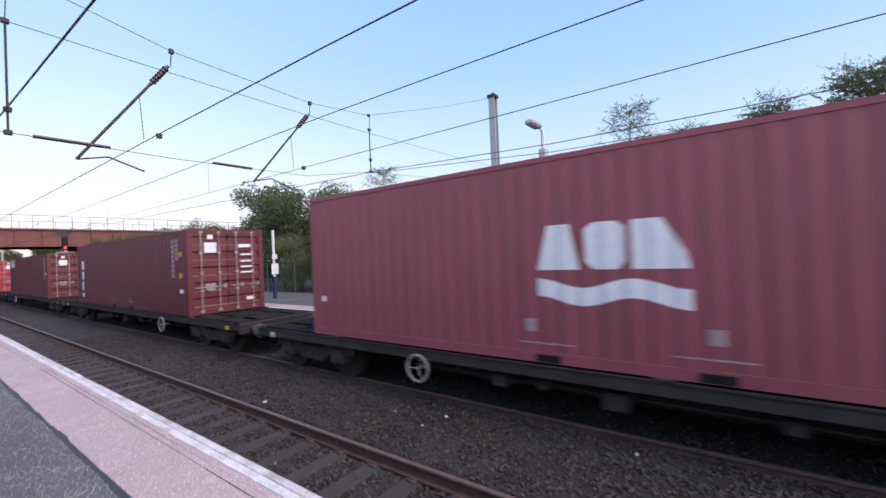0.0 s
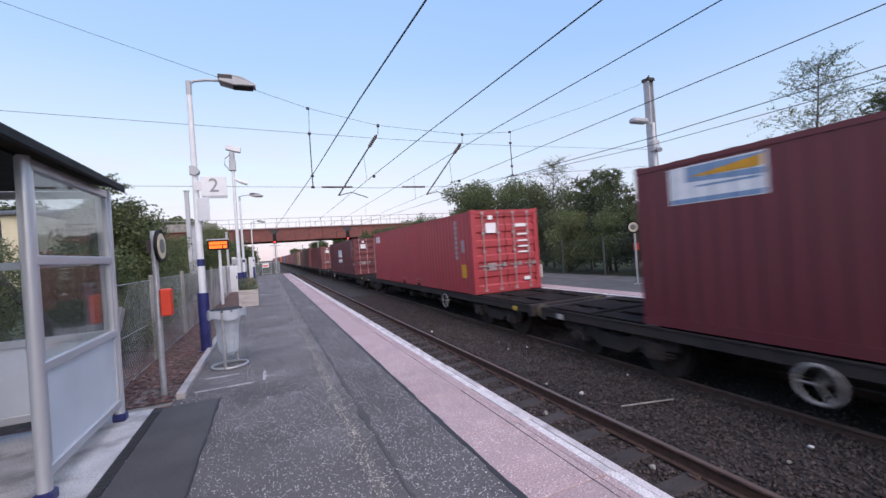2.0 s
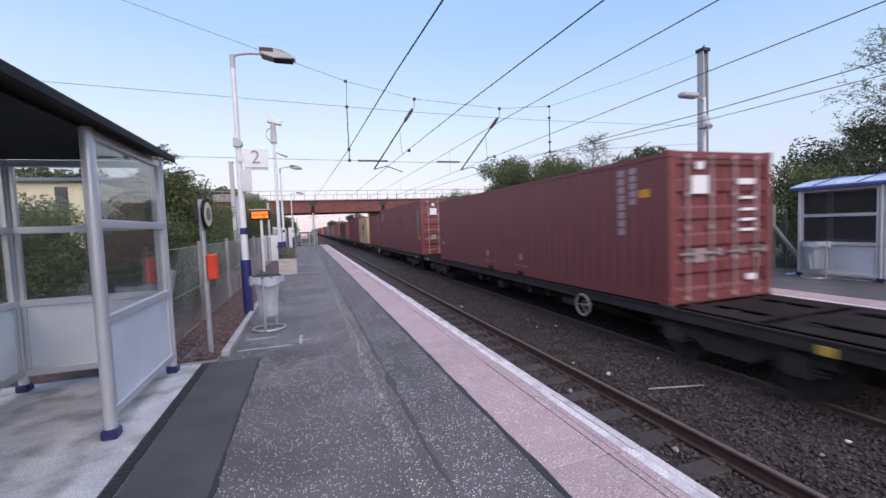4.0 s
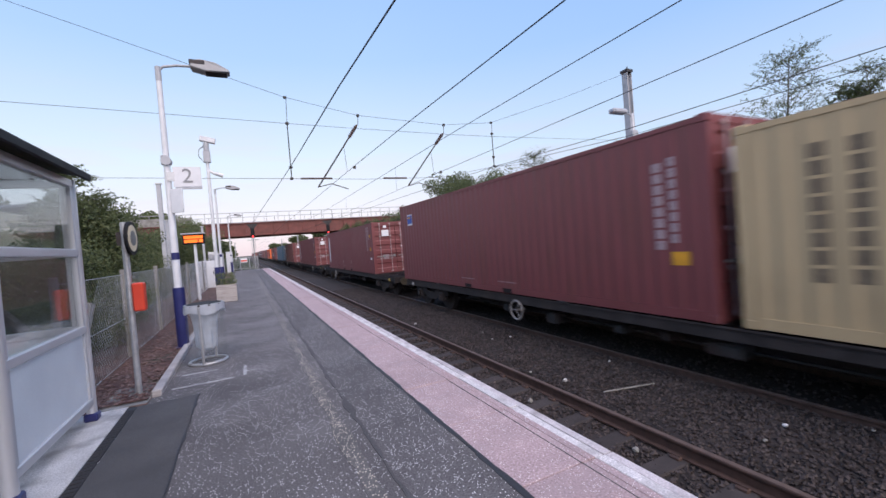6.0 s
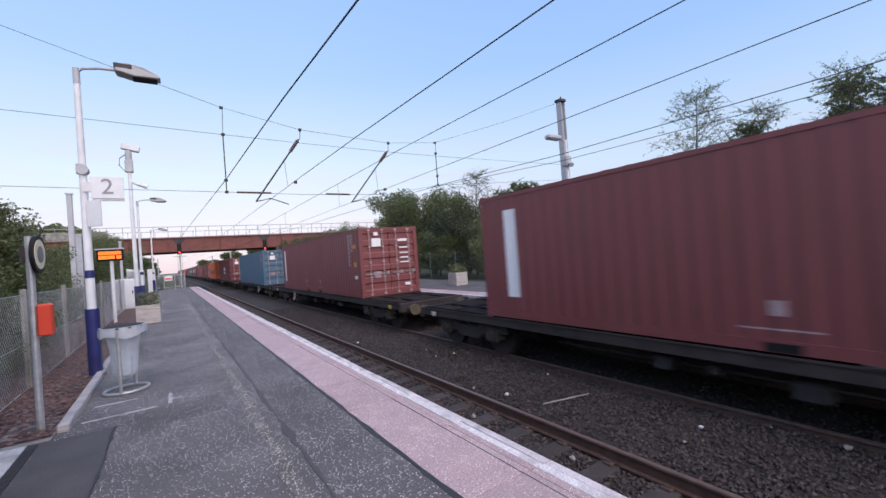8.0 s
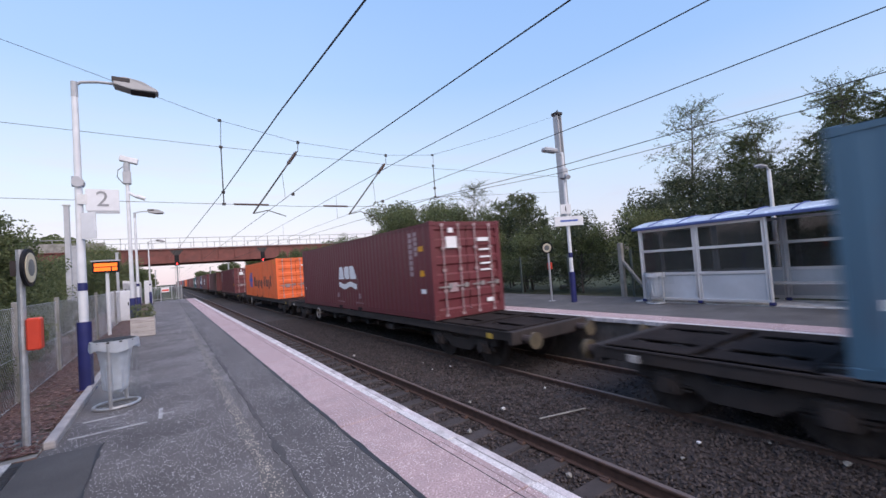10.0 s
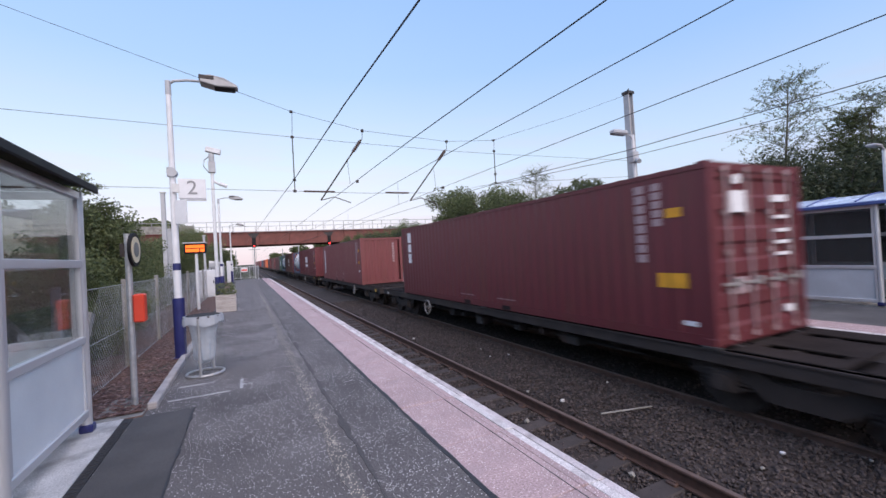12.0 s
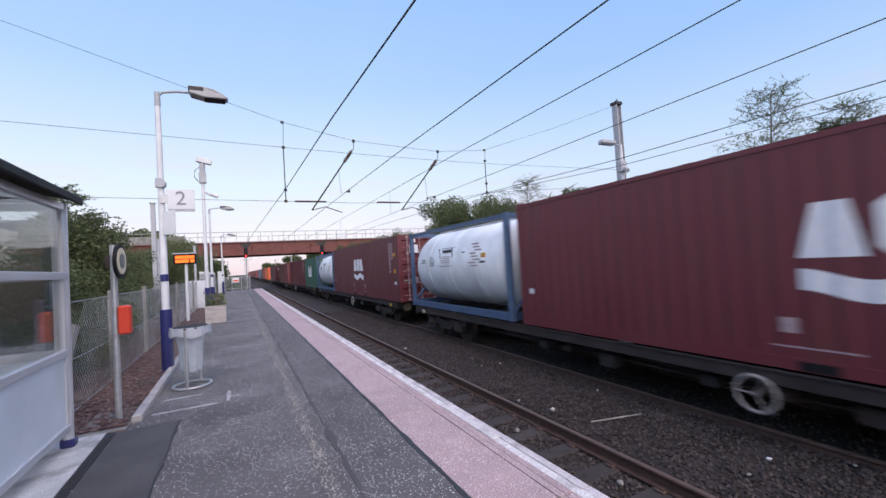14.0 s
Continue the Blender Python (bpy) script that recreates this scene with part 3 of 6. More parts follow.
# ---- small platform furniture, near side ----
def lamp_post(y, x=-1.07, detail=False, label="", toward=1):
    t = thing("lamp_post", (x, y, 0), label or "white tubular lamp post with a navy base and grey lantern", "lamp post", "lamp posts along the platform")
    bm = B()
    rod(bm, (0, 0, 0), (0, 0, 1.03), 0.088, 18)
    rod(bm, (0, 0, 0), (0, 0, 0.03), 0.12, 18)
    part("base_sleeve", bm, navy, t, "navy painted sleeve", True)
    bm = B()
    rod(bm, (0, 0, 1.03), (0, 0, 1.5), 0.058, 16)
    rod(bm, (0, 0, 1.62), (0, 0, 4.72), 0.055, 16, 0.04)
    part("pole", bm, white_paint, t, smooth=True)
    bm = B()
    rod(bm, (0, 0, 1.5), (0, 0, 1.62), 0.0605, 16)
    part("band", bm, navy, t, "navy band")
    bm = B()
    path_rod(bm, [(0, 0, 4.68), (toward * 0.08, 0, 4.75), (toward * 0.28, 0, 4.79), (toward * 0.52, 0, 4.8)], 0.022, 10)
    rod(bm, (0, 0, 4.5), (0, 0, 4.74), 0.045, 12)
    part("bracket_arm", bm, grey_paint, t)
    bm = B()
    k = toward
    prof = [(0.48, 4.755), (0.48, 4.865), (0.64, 4.895), (0.86, 4.86), (1.06, 4.765), (1.08, 4.72), (0.72, 4.70)]
    vs = []
    for sy in (-0.13, 0.13):
        loop = []
        for i, (a, zz) in enumerate(prof):
            tap = 0.8 if i in (4, 5) else 1.0
            loop.append(bm.verts.new((k * a, sy * tap, zz)))
        vs.append(loop)
    bm.faces.new(vs[0])
    bm.faces.new(vs[1][::-1])
    for i in range(len(prof)):
        j = (i + 1) % len(prof)
        bm.faces.new((vs[0][i], vs[1][i], vs[1][j], vs[0][j]))
    bmesh.ops.recalc_face_normals(bm, faces=bm.faces)
    bmesh.ops.bevel(bm, geom=list(bm.edges), offset=0.012, segments=1, affect="EDGES")
    lant = part("lantern", bm, lantern_grey, t, "grey lantern housing")
    bm = B()
    box(bm, *sorted((k * 0.465, k * 0.70)), -0.134, 0.134, 4.80, 4.875, 0.008)
    part("gear_cover", bm, dark_steel, lant, "dark gear cover")
    bm = B()
    box(bm, *sorted((k * 0.70, k * 1.03)), -0.1, 0.1, 4.688, 4.706, 0.005)
    part("bowl", bm, black, lant, "dark glass bowl")
    return t


lamp = lamp_post(8.21)
# extras on the nearest post
bm = B()
rod(bm, (0, -0.08, 3.16), (0, 0.08, 3.16), 0.075, 16)
rod(bm, (-0.02, 0, 3.10), (-0.02, 0, 3.25), 0.06, 12)
part("clamp", bm, grey_paint, lamp, "round clamp")
sign = thing("platform_sign", (-1.02, 8.16, 2.87), "white platform number sign on a lamp post", "sign")
bm = B()
box(bm, 0.03, 0.44, -0.012, 0.012, -0.15, 0.19, 0.004)
part("plate", bm, white_paint, sign)
bm = B()
box(bm, 0.05, 0.44, -0.008, 0.008, -0.19, -0.152, 0.003)
part("lower_plate", bm, grey_paint, sign, "grey strip below the number")
bm = B()
box(bm, -0.06, 0.05, -0.016, 0.016, -0.05, 0.1)
part("bracket", bm, galv, sign)


def letters(text, size, m, material, parent, name="lettering", depth=0.004):
    cu = bpy.data.curves.new(name, "FONT")
    cu.body, cu.size, cu.extrude, cu.align_x, cu.align_y = text, size, depth, "CENTER", "CENTER"
    ob = new(name, cu)
    dg = bpy.context.evaluated_depsgraph_get()
    me = bpy.data.meshes.new_from_object(ob.evaluated_get(dg))
    bpy.data.objects.remove(ob)
    me.materials.clear()
    me.materials.append(material)
    return shared(name, me, parent, m)


letters("2", 0.34, pose(0.235, -0.014, 0.025, 90, 0, 0), sign_grey, sign, "number")
plate2 = thing("warning_plate", (-1.02, 8.13, 2.48), "white notice plate angled on the lamp post", "notice", rz=-38)
bm = B()
box(bm, -0.03, 0.2, -0.012, 0.012, -0.2, 0.2, 0.003)
part("plate", bm, white_paint, plate2)
bm = B()
box(bm, -0.05, 0.0, 0.012, 0.06, -0.06, 0.06)
part("bracket", bm, galv, plate2)

for y in (22.2, 37.2):
    lamp_post(y)


def roundel_post(x, y, rz=0, far=False):
    t = thing("mirror_post", (x, y, 0), "grey steel post with a round black-rimmed cream disc", "post", rz=rz)
    bm = B()
    rod(bm, (0, 0, 0), (0, 0, 1.96), 0.033, 12)
    box(bm, -0.09, 0.09, -0.09, 0.09, 0, 0.012)
    part("post", bm, galv, t)
    bm = B()
    rod(bm, (0.045, 0, 1.775), (0.075, 0, 1.775), 0.19, 28)
    part("disc_rim", bm, black, t, "black rim")
    bm = B()
    rod(bm, (0.07, 0, 1.775), (0.08, 0, 1.775), 0.15, 28)
    d = part("disc_face", bm, cream, t, "cream face")
    bm = B()
    rod(bm, (0.078, 0, 1.775), (0.084, 0, 1.775), 0.085, 24)
    part("disc_mark", bm, concrete_old, d, "dull grey centre")
    bm = B()
    box(bm, -0.07, 0.03, -0.02, 0.02, 1.70, 1.85)
    part("bracket", bm, dark_steel, t)
    bm = B()
    if not far:
        box(bm, 0.035, 0.145, -0.06, 0.06, 0.95, 1.27, 0.015)
        part("red_box", bm, red_box, t, "bright red plastic box")
    else:
        box(bm, -0.07, -0.03, -0.08, 0.08, 1.05, 1.28, 0.01)
        part("red_box", bm, red_box, t, "small red box")
    return t


roundel_post(-1.21, 5.72, -4)


def litter_bin(x, y, label):
    t = thing("litter_bin", (x, y, 0), label, "litter bin", "litter bins on the platforms")
    bm = B()
    seg = 24
    ring(bm, (0, 0, 0.83), 0.235, 0.016, "z")
    part("hoop", bm, dark_steel, t, "dark steel hoop")
    bm = B()
    ring(bm, (0, 0, 0.02), 0.235, 0.02, "z")
    part("foot_ring", bm, galv, t)
    for a in (-1.75, 1.2):
        bm = B()
        path_rod(bm, [(0.235 * math.cos(a), 0.235 * math.sin(a), 0.02), (0.24 * math.cos(a), 0.24 * math.sin(a), 0.82)], 0.021, 8)
        part("upright", bm, galv, t)
    bm = B()
    rows = []
    rnd = random.Random(2)
    for k in range(13):
        zz = 0.17 + 0.65 * k / 12
        loop = []
        for a in range(40):
            an = a / 40 * math.tau
            rr = (0.115 + 0.05 * (k / 12) + 0.06 * (k / 12) ** 6) * (1 + 0.22 * noise.noise((math.cos(an) * 3, math.sin(an) * 3, zz * 2.2)) + 0.05 * math.sin(an * 11 + zz * 4))
            if k == 0:
                rr *= 0.5
            loop.append(bm.verts.new((rr * math.cos(an), rr * math.sin(an), zz)))
        rows.append(loop)
    for a, b in zip(rows, rows[1:]):
        for i in range(40):
            j = (i + 1) % 40
            bm.faces.new((a[i], a[j], b[j], b[i]))
    bm.faces.new(rows[0][::-1])
    part("plastic_bag", bm, bin_bag, t, "crumpled clear plastic bag", True)
    # Solid black disc across the hoop, painted shade for the bin's inside.
    bm = B()
    rod(bm, (0, 0, 0.846), (0, 0, 0.852), 0.205, 28)
    part("mouth", bm, black, t, "black disc painting the shade inside the bin")
    bm = B()
    rim = []
    for rr, zz in ((0.222, 0.846), (0.252, 0.844), (0.258, 0.81), (0.262, 0.73)):
        rim.append([bm.verts.new((rr * (1 + 0.05 * noise.noise((math.cos(a / 40 * math.tau) * 2, math.sin(a / 40 * math.tau) * 2, zz))) * math.cos(a / 40 * math.tau), rr * (1 + 0.05 * math.sin(a * 1.9)) * math.sin(a / 40 * math.tau), zz + (0.09 * noise.noise((a * 0.23, zz, 1)) if zz < 0.75 else 0))) for a in range(40)])
    for a, b in zip(rim, rim[1:]):
        for i in range(40):
            j = (i + 1) % 40
            bm.faces.new((a[i], a[j], b[j], b[i]))
    film = B()
    bmesh.ops.create_cone(film, cap_ends=False, segments=28, radius1=0.24, radius2=0.245, depth=0.76)
    bmesh.ops.translate(film, verts=film.verts[:], vec=(0, 0, 0.42))
    part("outer_film", film, clear_film, t, "thin clear outer sheet", True).visible_shadow = False
    part("bag_cuff", bm, bin_bag, t, "bag folded over the hoop", True)
    return t


litter_bin(-0.60, 6.80, "steel hoop litter bin with a clear plastic bag")


def planter(x, y):
    t = thing("planter", (x, y, 0), "weathered white wooden planter with green plants", "planter", "planters on the platforms")
    for i in range(4):
        for s in (-1, 1):
            bm = B()
            box(bm, -0.30, 0.30, s * 0.3 - 0.015, s * 0.3 + 0.015, 0.01 + i * 0.14, 0.145 + i * 0.14, 0.005)
            part("board", bm, wood_grey, t)
            bm = B()
            box(bm, s * 0.285 - 0.015, s * 0.285 + 0.015, -0.285, 0.285, 0.01 + i * 0.14, 0.145 + i * 0.14, 0.005)
            part("board", bm, wood_grey, t)
    bm = B()
    box(bm, -0.27, 0.27, -0.285, 0.285, 0.02, 0.5)
    part("soil", bm, soil, t)
    rnd = random.Random(4)
    bm = B()
    for _ in range(420):
        x, y, z = rnd.uniform(-0.3, 0.3), rnd.uniform(-0.3, 0.3), 0.5 + rnd.random() ** 1.4 * 0.45
        q = Euler((rnd.random() * 6, rnd.random() * 6, rnd.random() * 6)).to_matrix()
        s = rnd.uniform(0.03, 0.07)
        bm.faces.new([bm.verts.new(Vector((x, y, z)) + q @ (Vector(p) * s)) for p in ((-0.3, 0, 0), (0, -1, 0), (0.3, 0, 0), (0, 1, 0.1))])
    for _ in range(14):
        rod(bm, (rnd.uniform(-0.2, 0.2), rnd.uniform(-0.2, 0.2), 0.48), (rnd.uniform(-0.3, 0.3), rnd.uniform(-0.3, 0.3), rnd.uniform(0.7, 0.95)), 0.006, 4)
    part("foliage", bm, leaf_dry, t, "untidy green foliage")


planter(-0.66, 15.5)
planter(10.45, 14.6)


def shelter(y0, y1, front, back, posts, label, top, name="shelter", near=True):
    """A waiting shelter: posts, rails, panes, frosted lower panels and a roof."""
    t = thing(name, (0, 0, 0), label, "shelter")
    s = 1 if back > front else -1
    fw = 0.035
    base = 0.03 if not near else 0.012
    seat_z = 0.45

    def bay(xa, ya, xb, yb, zs, glazed=True):
        d = Vector((xb - xa, yb - ya, 0))
        L = d.length
        m = Matrix.Translation((xa, ya, 0)) @ Matrix.Rotation(math.atan2(d.y, d.x), 4, "Z")
        for k, z in enumerate(zs):
            bm = B()
            box(bm, 0.03, L - 0.03, -0.03, 0.03, z - 0.035, z + 0.035, 0.006, m)
            part("rail", bm, steel, t)
        for a, b in ((0.042, 0.078), (L - 0.078, L - 0.042)):
            bm = B()
            box(bm, a, b, -0.024, 0.024, zs[0] + 0.037, zs[-1] - 0.037, 0.004, m)
            part("stile", bm, steel, t)
        for k, (a, b) in enumerate(zip(zs, zs[1:])):
            bm = B()
            box(bm, 0.05, L - 0.05, -0.006, 0.006, a + 0.03, b - 0.03, 0, m)
            if k == 0:
                part("lower_panel", bm, frosted if near else grey_panel, t, "frosted lower panel" if near else "pale grey lower panel")
            else:
                p = part("pane", bm, pane if near else pane_dark, t, "glass pane")
                p.visible_shadow = False

    def post(x, y):
        bm = B()
        rod(bm, (x, y, base), (x, y, top), 0.042 if near else 0.04, 16)
        p = part("post", bm, steel, t, smooth=True)
        bm = B()
        box(bm, x - 0.055, x + 0.055, y - 0.055, y + 0.055, base, base + 0.075, 0.012)
        part("foot", bm, navy, p, "navy foot casting")

    zs = (0.20, 0.90, 1.63, top - 0.04) if near else (0.12, 0.79, 1.42, top - 0.04)
    for x, ys in ((front, posts), (back, posts)):
        for y in ys:
            post(x, y)
    open_bays = (1,) if near else (3,)
    for i, (a, b) in enumerate(zip(posts, posts[1:])):
        if i not in open_bays:
            bay(front, a, front, b, zs)
        bay(back, a, back, b, zs)
    bay(front, posts[0], back, posts[0], zs)
    bay(front, posts[-1], back, posts[-1], zs)
    # roof
    bm = B()
    x0, x1 = front - s * 0.13, back + s * 0.1
    ya, yb = min(posts) - 0.14, max(posts) + (0.03 if near else 0.14)
    pr = []
    for i in range(9):
        f = i / 8
        pr.append((x0 + (x1 - x0) * f, top + 0.02 + 0.2 * math.sin(f * math.pi * (0.5 if not near else 0.55))))
    lo = [[bm.verts.new((x, y, z)) for x, z in pr] for y in (ya, yb)]
    hi = [[bm.verts.new((x, y, z + 0.05)) for x, z in pr] for y in (ya, yb)]
    for i in range(8):
        bm.faces.new((lo[0][i], lo[0][i + 1], lo[1][i + 1], lo[1][i]))
        bm.faces.new((hi[0][i], hi[1][i], hi[1][i + 1], hi[0][i + 1]))
        for e in (0, 1):
            bm.faces.new((lo[e][i], hi[e][i], hi[e][i + 1], lo[e][i + 1]))
    for i in (0, 8):
        bm.faces.new((lo[0][i], lo[1][i], hi[1][i], hi[0][i]))
    bmesh.ops.recalc_face_normals(bm, faces=bm.faces)
    roof = part("roof", bm, black if near else sky_tint_roof, t, "dark curved roof" if near else "glazed roof with the reflected sky in its colour")
    bm = B()
    box(bm, min(x0, x0 - s * 0.03), max(x0, x0 - s * 0.03), ya, yb, top - 0.015, top + (0.06 if near else 0.055), 0.01)
    part("fascia", bm, black if near else blue_trim, roof)
    if not near:
        k = 0
        y = ya
        while y < yb:
            bm = path_rod(B(), [(xa, y, za + 0.06) for xa, za in pr], 0.018, 5)
            part("roof_bar", bm, blue_trim, roof, "blue glazing bar")
            y += 0.78
    else:
        bm = B()
        box(bm, min(front, back) + 0.02, max(front, back) - 0.02, ya + 0.1, yb - 0.1, top - 0.01, top + 0.015)
        part("ceiling_panel", bm, black, roof)
    # bench along the back
    bm = B()
    box(bm, *sorted((back - s * 0.12, back - s * 0.5)), posts[1] + 0.3, posts[-2] - 0.2, seat_z, seat_z + 0.04, 0.01)
    bench = part("bench", bm, steel, t, "steel bench")
    for y in (posts[1] + 0.5, posts[-2] - 0.4):
        bm = B()
        rod(bm, (back - s * 0.3, y, base), (back - s * 0.3, y, seat_z), 0.025, 8)
        part("bench_leg", bm, steel, bench)
    return t


grey_panel = surf("grey_panel", (0.50, 0.53, 0.58), 0.3, scale=1.2, var=0.15, bump=0.02, dirt=(0.36, 0.38, 0.42), dirt_amt=0.4)
# Opaque pale blue puts the sky's reflection into the roof glazing's colour.
sky_tint_roof = surf("sky_tinted_glazing", (0.52, 0.60, 0.74), 0.25, scale=2, var=0.12, bump=0.02, dirt=(0.3, 0.33, 0.4))
shelter(-2.8, 5.08, -1.455, -2.75, (-2.8, 0.5, 3.57, 5.08), "steel and glass waiting shelter with a dark roof", 2.33)
shelter(-2.4, 6.38, 11.12, 12.2, (-2.4, -0.9, 0.5, 1.95, 3.45, 4.93, 6.38), "white framed far shelter with smoked glass and sky-tinted roof", 2.03, near=False)


def house():
    """A long cream rendered building beyond the bushes, with a low slate roof."""
    t = thing("house", (-14.2, 36.0, -0.3), "cream rendered building beyond the bushes", "house")
    bm = B()
    box(bm, -12, 0, 0, 9, 0, 5.95, 0.02)
    part("wall", bm, cream, t)
    for a, b in ((-0.35, 4.5), (9.35, 4.5)):
        bm = B()
        plate(bm, [(-12.3, a, 5.95), (0.3, a, 5.95), (0.3, b, 6.7), (-12.3, b, 6.7)], 0.12, (0, 0, 1))
        part("roof", bm, slate, t, "grey slate roof")
    for x in (-2.45, -6.0, -9.5):
        bm = B()
        box(bm, x, x + 0.75, -0.04, 0.02, 2.6, 5.6, 0.01)
        w = part("window", bm, dark_steel, t, "tall dark framed window")
        bm = B()
        box(bm, x + 0.06, x + 0.69, -0.052, -0.042, 2.7, 5.5)
        part("pane", bm, pane_dark, w)


slate = surf("slate", (0.12, 0.12, 0.13), 0.7, scale=3, var=0.2, bump=0.3)
house()


# ---- fences ----
def link_fence(x, y0, y1, h, post_gap, label, step=0.1, base=-0.05, wire_paint=None, post_paint=None, half=0.035, gauge=1.0):
    t = thing("chain_link_fence", (x, 0, base), label, "fence")
    y = y0
    while y <= y1 + 0.01:
        bm = B()
        box(bm, -half, half, y - half, y + half, -0.1, h + 0.08, 0.01)
        part("post", bm, post_paint or concrete_old, t, "fence post")
        y += post_gap
    for z in (0.08, h * 0.5, h):
        bm = B()
        rod(bm, (0, y0, z), (0, y1, z), 0.004, 4)
        part("line_wire", bm, wire_paint or galv, t)
    verts, faces = [], []
    for d in (1, -1):
        k = y0 - h
        while k < y1 + h:
            a, b = (k, 0.05), (k + d * h, h)
            if d < 0:
                a, b = (k + h, 0.05), (k, h)
            if min(a[0], b[0]) >= y0 and max(a[0], b[0]) <= y1:
                n = len(verts)
                for (yy, zz) in (a, b):
                    for ox, oy in ((-0.0018, 0), (0.0018, 0.0012), (0.0007, -0.0025)):
                        verts.append((ox * gauge, yy + oy * gauge, zz))
                faces += [(n, n + 1, n + 4, n + 3), (n + 1, n + 2, n + 5, n + 4), (n + 2, n, n + 3, n + 5)]
            k += step
    me = bpy.data.meshes.new("mesh")
    me.from_pydata(verts, [], faces)
    me.materials.append(wire_paint or fence_wire)
    ob = shared("mesh", me, t)
    tagged(ob, kind="stuff")
    return t


link_fence(-1.78, 5.5, 26.3, 1.38, 2.6, "rusty grey chain link fence on concrete posts", 0.085, gauge=0.85)
link_fence(12.45, -10, 40, 1.5, 2.5, "dark green chain link fence behind the far platform", 0.13, wire_paint=dark_wire, post_paint=dark_wire)
bm = B()
box(bm, -0.07, 0.07, -0.07, 0.07, -0.2, 1.75, 0.015)
tagged(part("strut_post", bm, concrete_old), "pale concrete post in the far fence", "post").matrix_basis = pose(12.3, 7.75, 0)
bm = B()
rod(bm, (0, 0, -0.1), (0, 0.95, 1.15), 0.06, 6)
tagged(part("leaning_post", bm, concrete_old), "leaning concrete strut against the far fence", "post").matrix_basis = pose(12.3, 6.75, 0)
bm = B()
rod(bm, (0, 0, -0.1), (0.0, 0.95, 1.0), 0.075, 8)
tagged(part("leaning_post", bm, concrete_old), "leaning concrete strut against the fence", "post").matrix_basis = pose(-1.86, 5.75, 0)


def palisade(x, y0, n, label):
    t = thing("palisade_fence", (x, y0, 0), label, "fence")
    bm = B()
    plate(bm, [(-0.032, 0, 0), (0.032, 0, 0), (0.032, 0, 1.7), (0, 0, 1.85), (-0.032, 0, 1.7)], 0.008, (0, 1, 0))
    first = part("pale", bm, galv, t)
    first.matrix_basis = pose(0, 0, 0, 0, 0, 90)
    for i in range(1, n):
        shared("pale", first.data, t, pose(0, i * 0.15, 0, 0, 0, 90))
    for z in (0.35, 1.4):
        bm = B()
        box(bm, -0.05, -0.01, 0, n * 0.15, z - 0.025, z + 0.025)
        part("rail", bm, galv, t)


palisade(-1.9, 26.6, 120, "grey steel palisade fence beyond the planter")


def end_gate():
    t = thing("platform_gate", (0, 46.6, 0), "grey railings and gate across the platform end", "gate")
    for x in (-1.4, -0.55, 0.3, 1.1):
        bm = B()
        rod(bm, (x, 0, -0.2), (x, 0, 1.35), 0.04, 8)
        part("post", bm, galv, t)
    for z in (0.12, 1.25):
        bm = B()
        box(bm, -1.4, 1.1, -0.02, 0.02, z - 0.025, z + 0.025)
        part("rail", bm, galv, t)
    for i in range(24):
        bm = B()
        rod(bm, (-1.35 + i * 0.104, 0, 0.12), (-1.35 + i * 0.104, 0, 1.25), 0.012, 6)
        part("bar", bm, galv, t)
    bm = B()
    box(bm, -0.5, 0.1, -0.05, -0.03, 0.75, 1.2)
    s = part("sign_board", bm, label_white, t, "white and red warning board")
    bm = B()
    box(bm, -0.46, 0.06, -0.056, -0.05, 0.85, 1.0)
    part("sign_bar", bm, red_box, s)


end_gate()
bm = B()
box(bm, -3.0, 8.5, P_END, 49, -1.4, -1.12)
tagged(part("platform_ramp", bm, ballast_mat), "low ground past the platform end", "ground", kind="structure")


# ---- poles, cameras, display and cabinets further along ----
def cctv_pole():
    t = thing("camera_pole", (-1.05, 18.3, 0), "white pole with two surveillance cameras", "camera pole")
    bm = B()
    rod(bm, (0, 0, 0), (0, 0, 6.0), 0.07, 14, 0.055)
    part("pole", bm, white_paint, t)
    bm = B()
    box(bm, -0.12, 0.12, -0.1, 0.1, 5.2, 5.65, 0.02)
    rod(bm, (0.0, 0, 5.65), (0, 0, 5.95), 0.1, 12)
    part("housing", bm, grey_paint, t, "grey junction housing")
    bm = B()
    box(bm, -0.2, 0.34, -0.1, 0.1, -0.1, 0.1, 0.02, Matrix.Translation((0, 0, 6.1)) @ Matrix.Rotation(radians(12), 4, "Y"))
    cam1 = part("camera_head", bm, white_paint, t, "white camera head")
    bm = B()
    path_rod(bm, [(-0.02, 0, 5.9), (-0.25, 0, 5.7), (-0.28, 0, 5.45), (-0.1, 0, 5.2)], 0.014, 6)
    part("cable", bm, dark_steel, t)
    bm = B()
    rod(bm, (0, 0, 4.9), (0.3, 0, 4.72), 0.05, 10)
    rod(bm, (0.25, 0, 4.78), (0.5, 0, 4.68), 0.075, 12)
    part("camera_head", bm, white_paint, t, "small dome camera")
    bm = B()
    rod(bm, (0, 0, 0), (0, 0, 1.1), 0.095, 14)
    part("base_sleeve", bm, navy, t)


cctv_pole()
for x, y, h, r in ((-3.02, 20.4, 4.75, 0.08), (-3.0, 21.6, 3.3, 0.1), (-2.2, 28, 3.4, 0.06)):
    t = thing("steel_column", (x, y, 0), "grey steel column behind the fence", "column")
    bm = B()
    box(bm, -r, r, -r, r, -0.1, h, 0.015)
    part("column", bm, grey_paint, t)
    bm = B()
    box(bm, -r - 0.03, r + 0.03, -r - 0.03, r + 0.03, h - 0.04, h)
    part("cap", bm, galv, t)


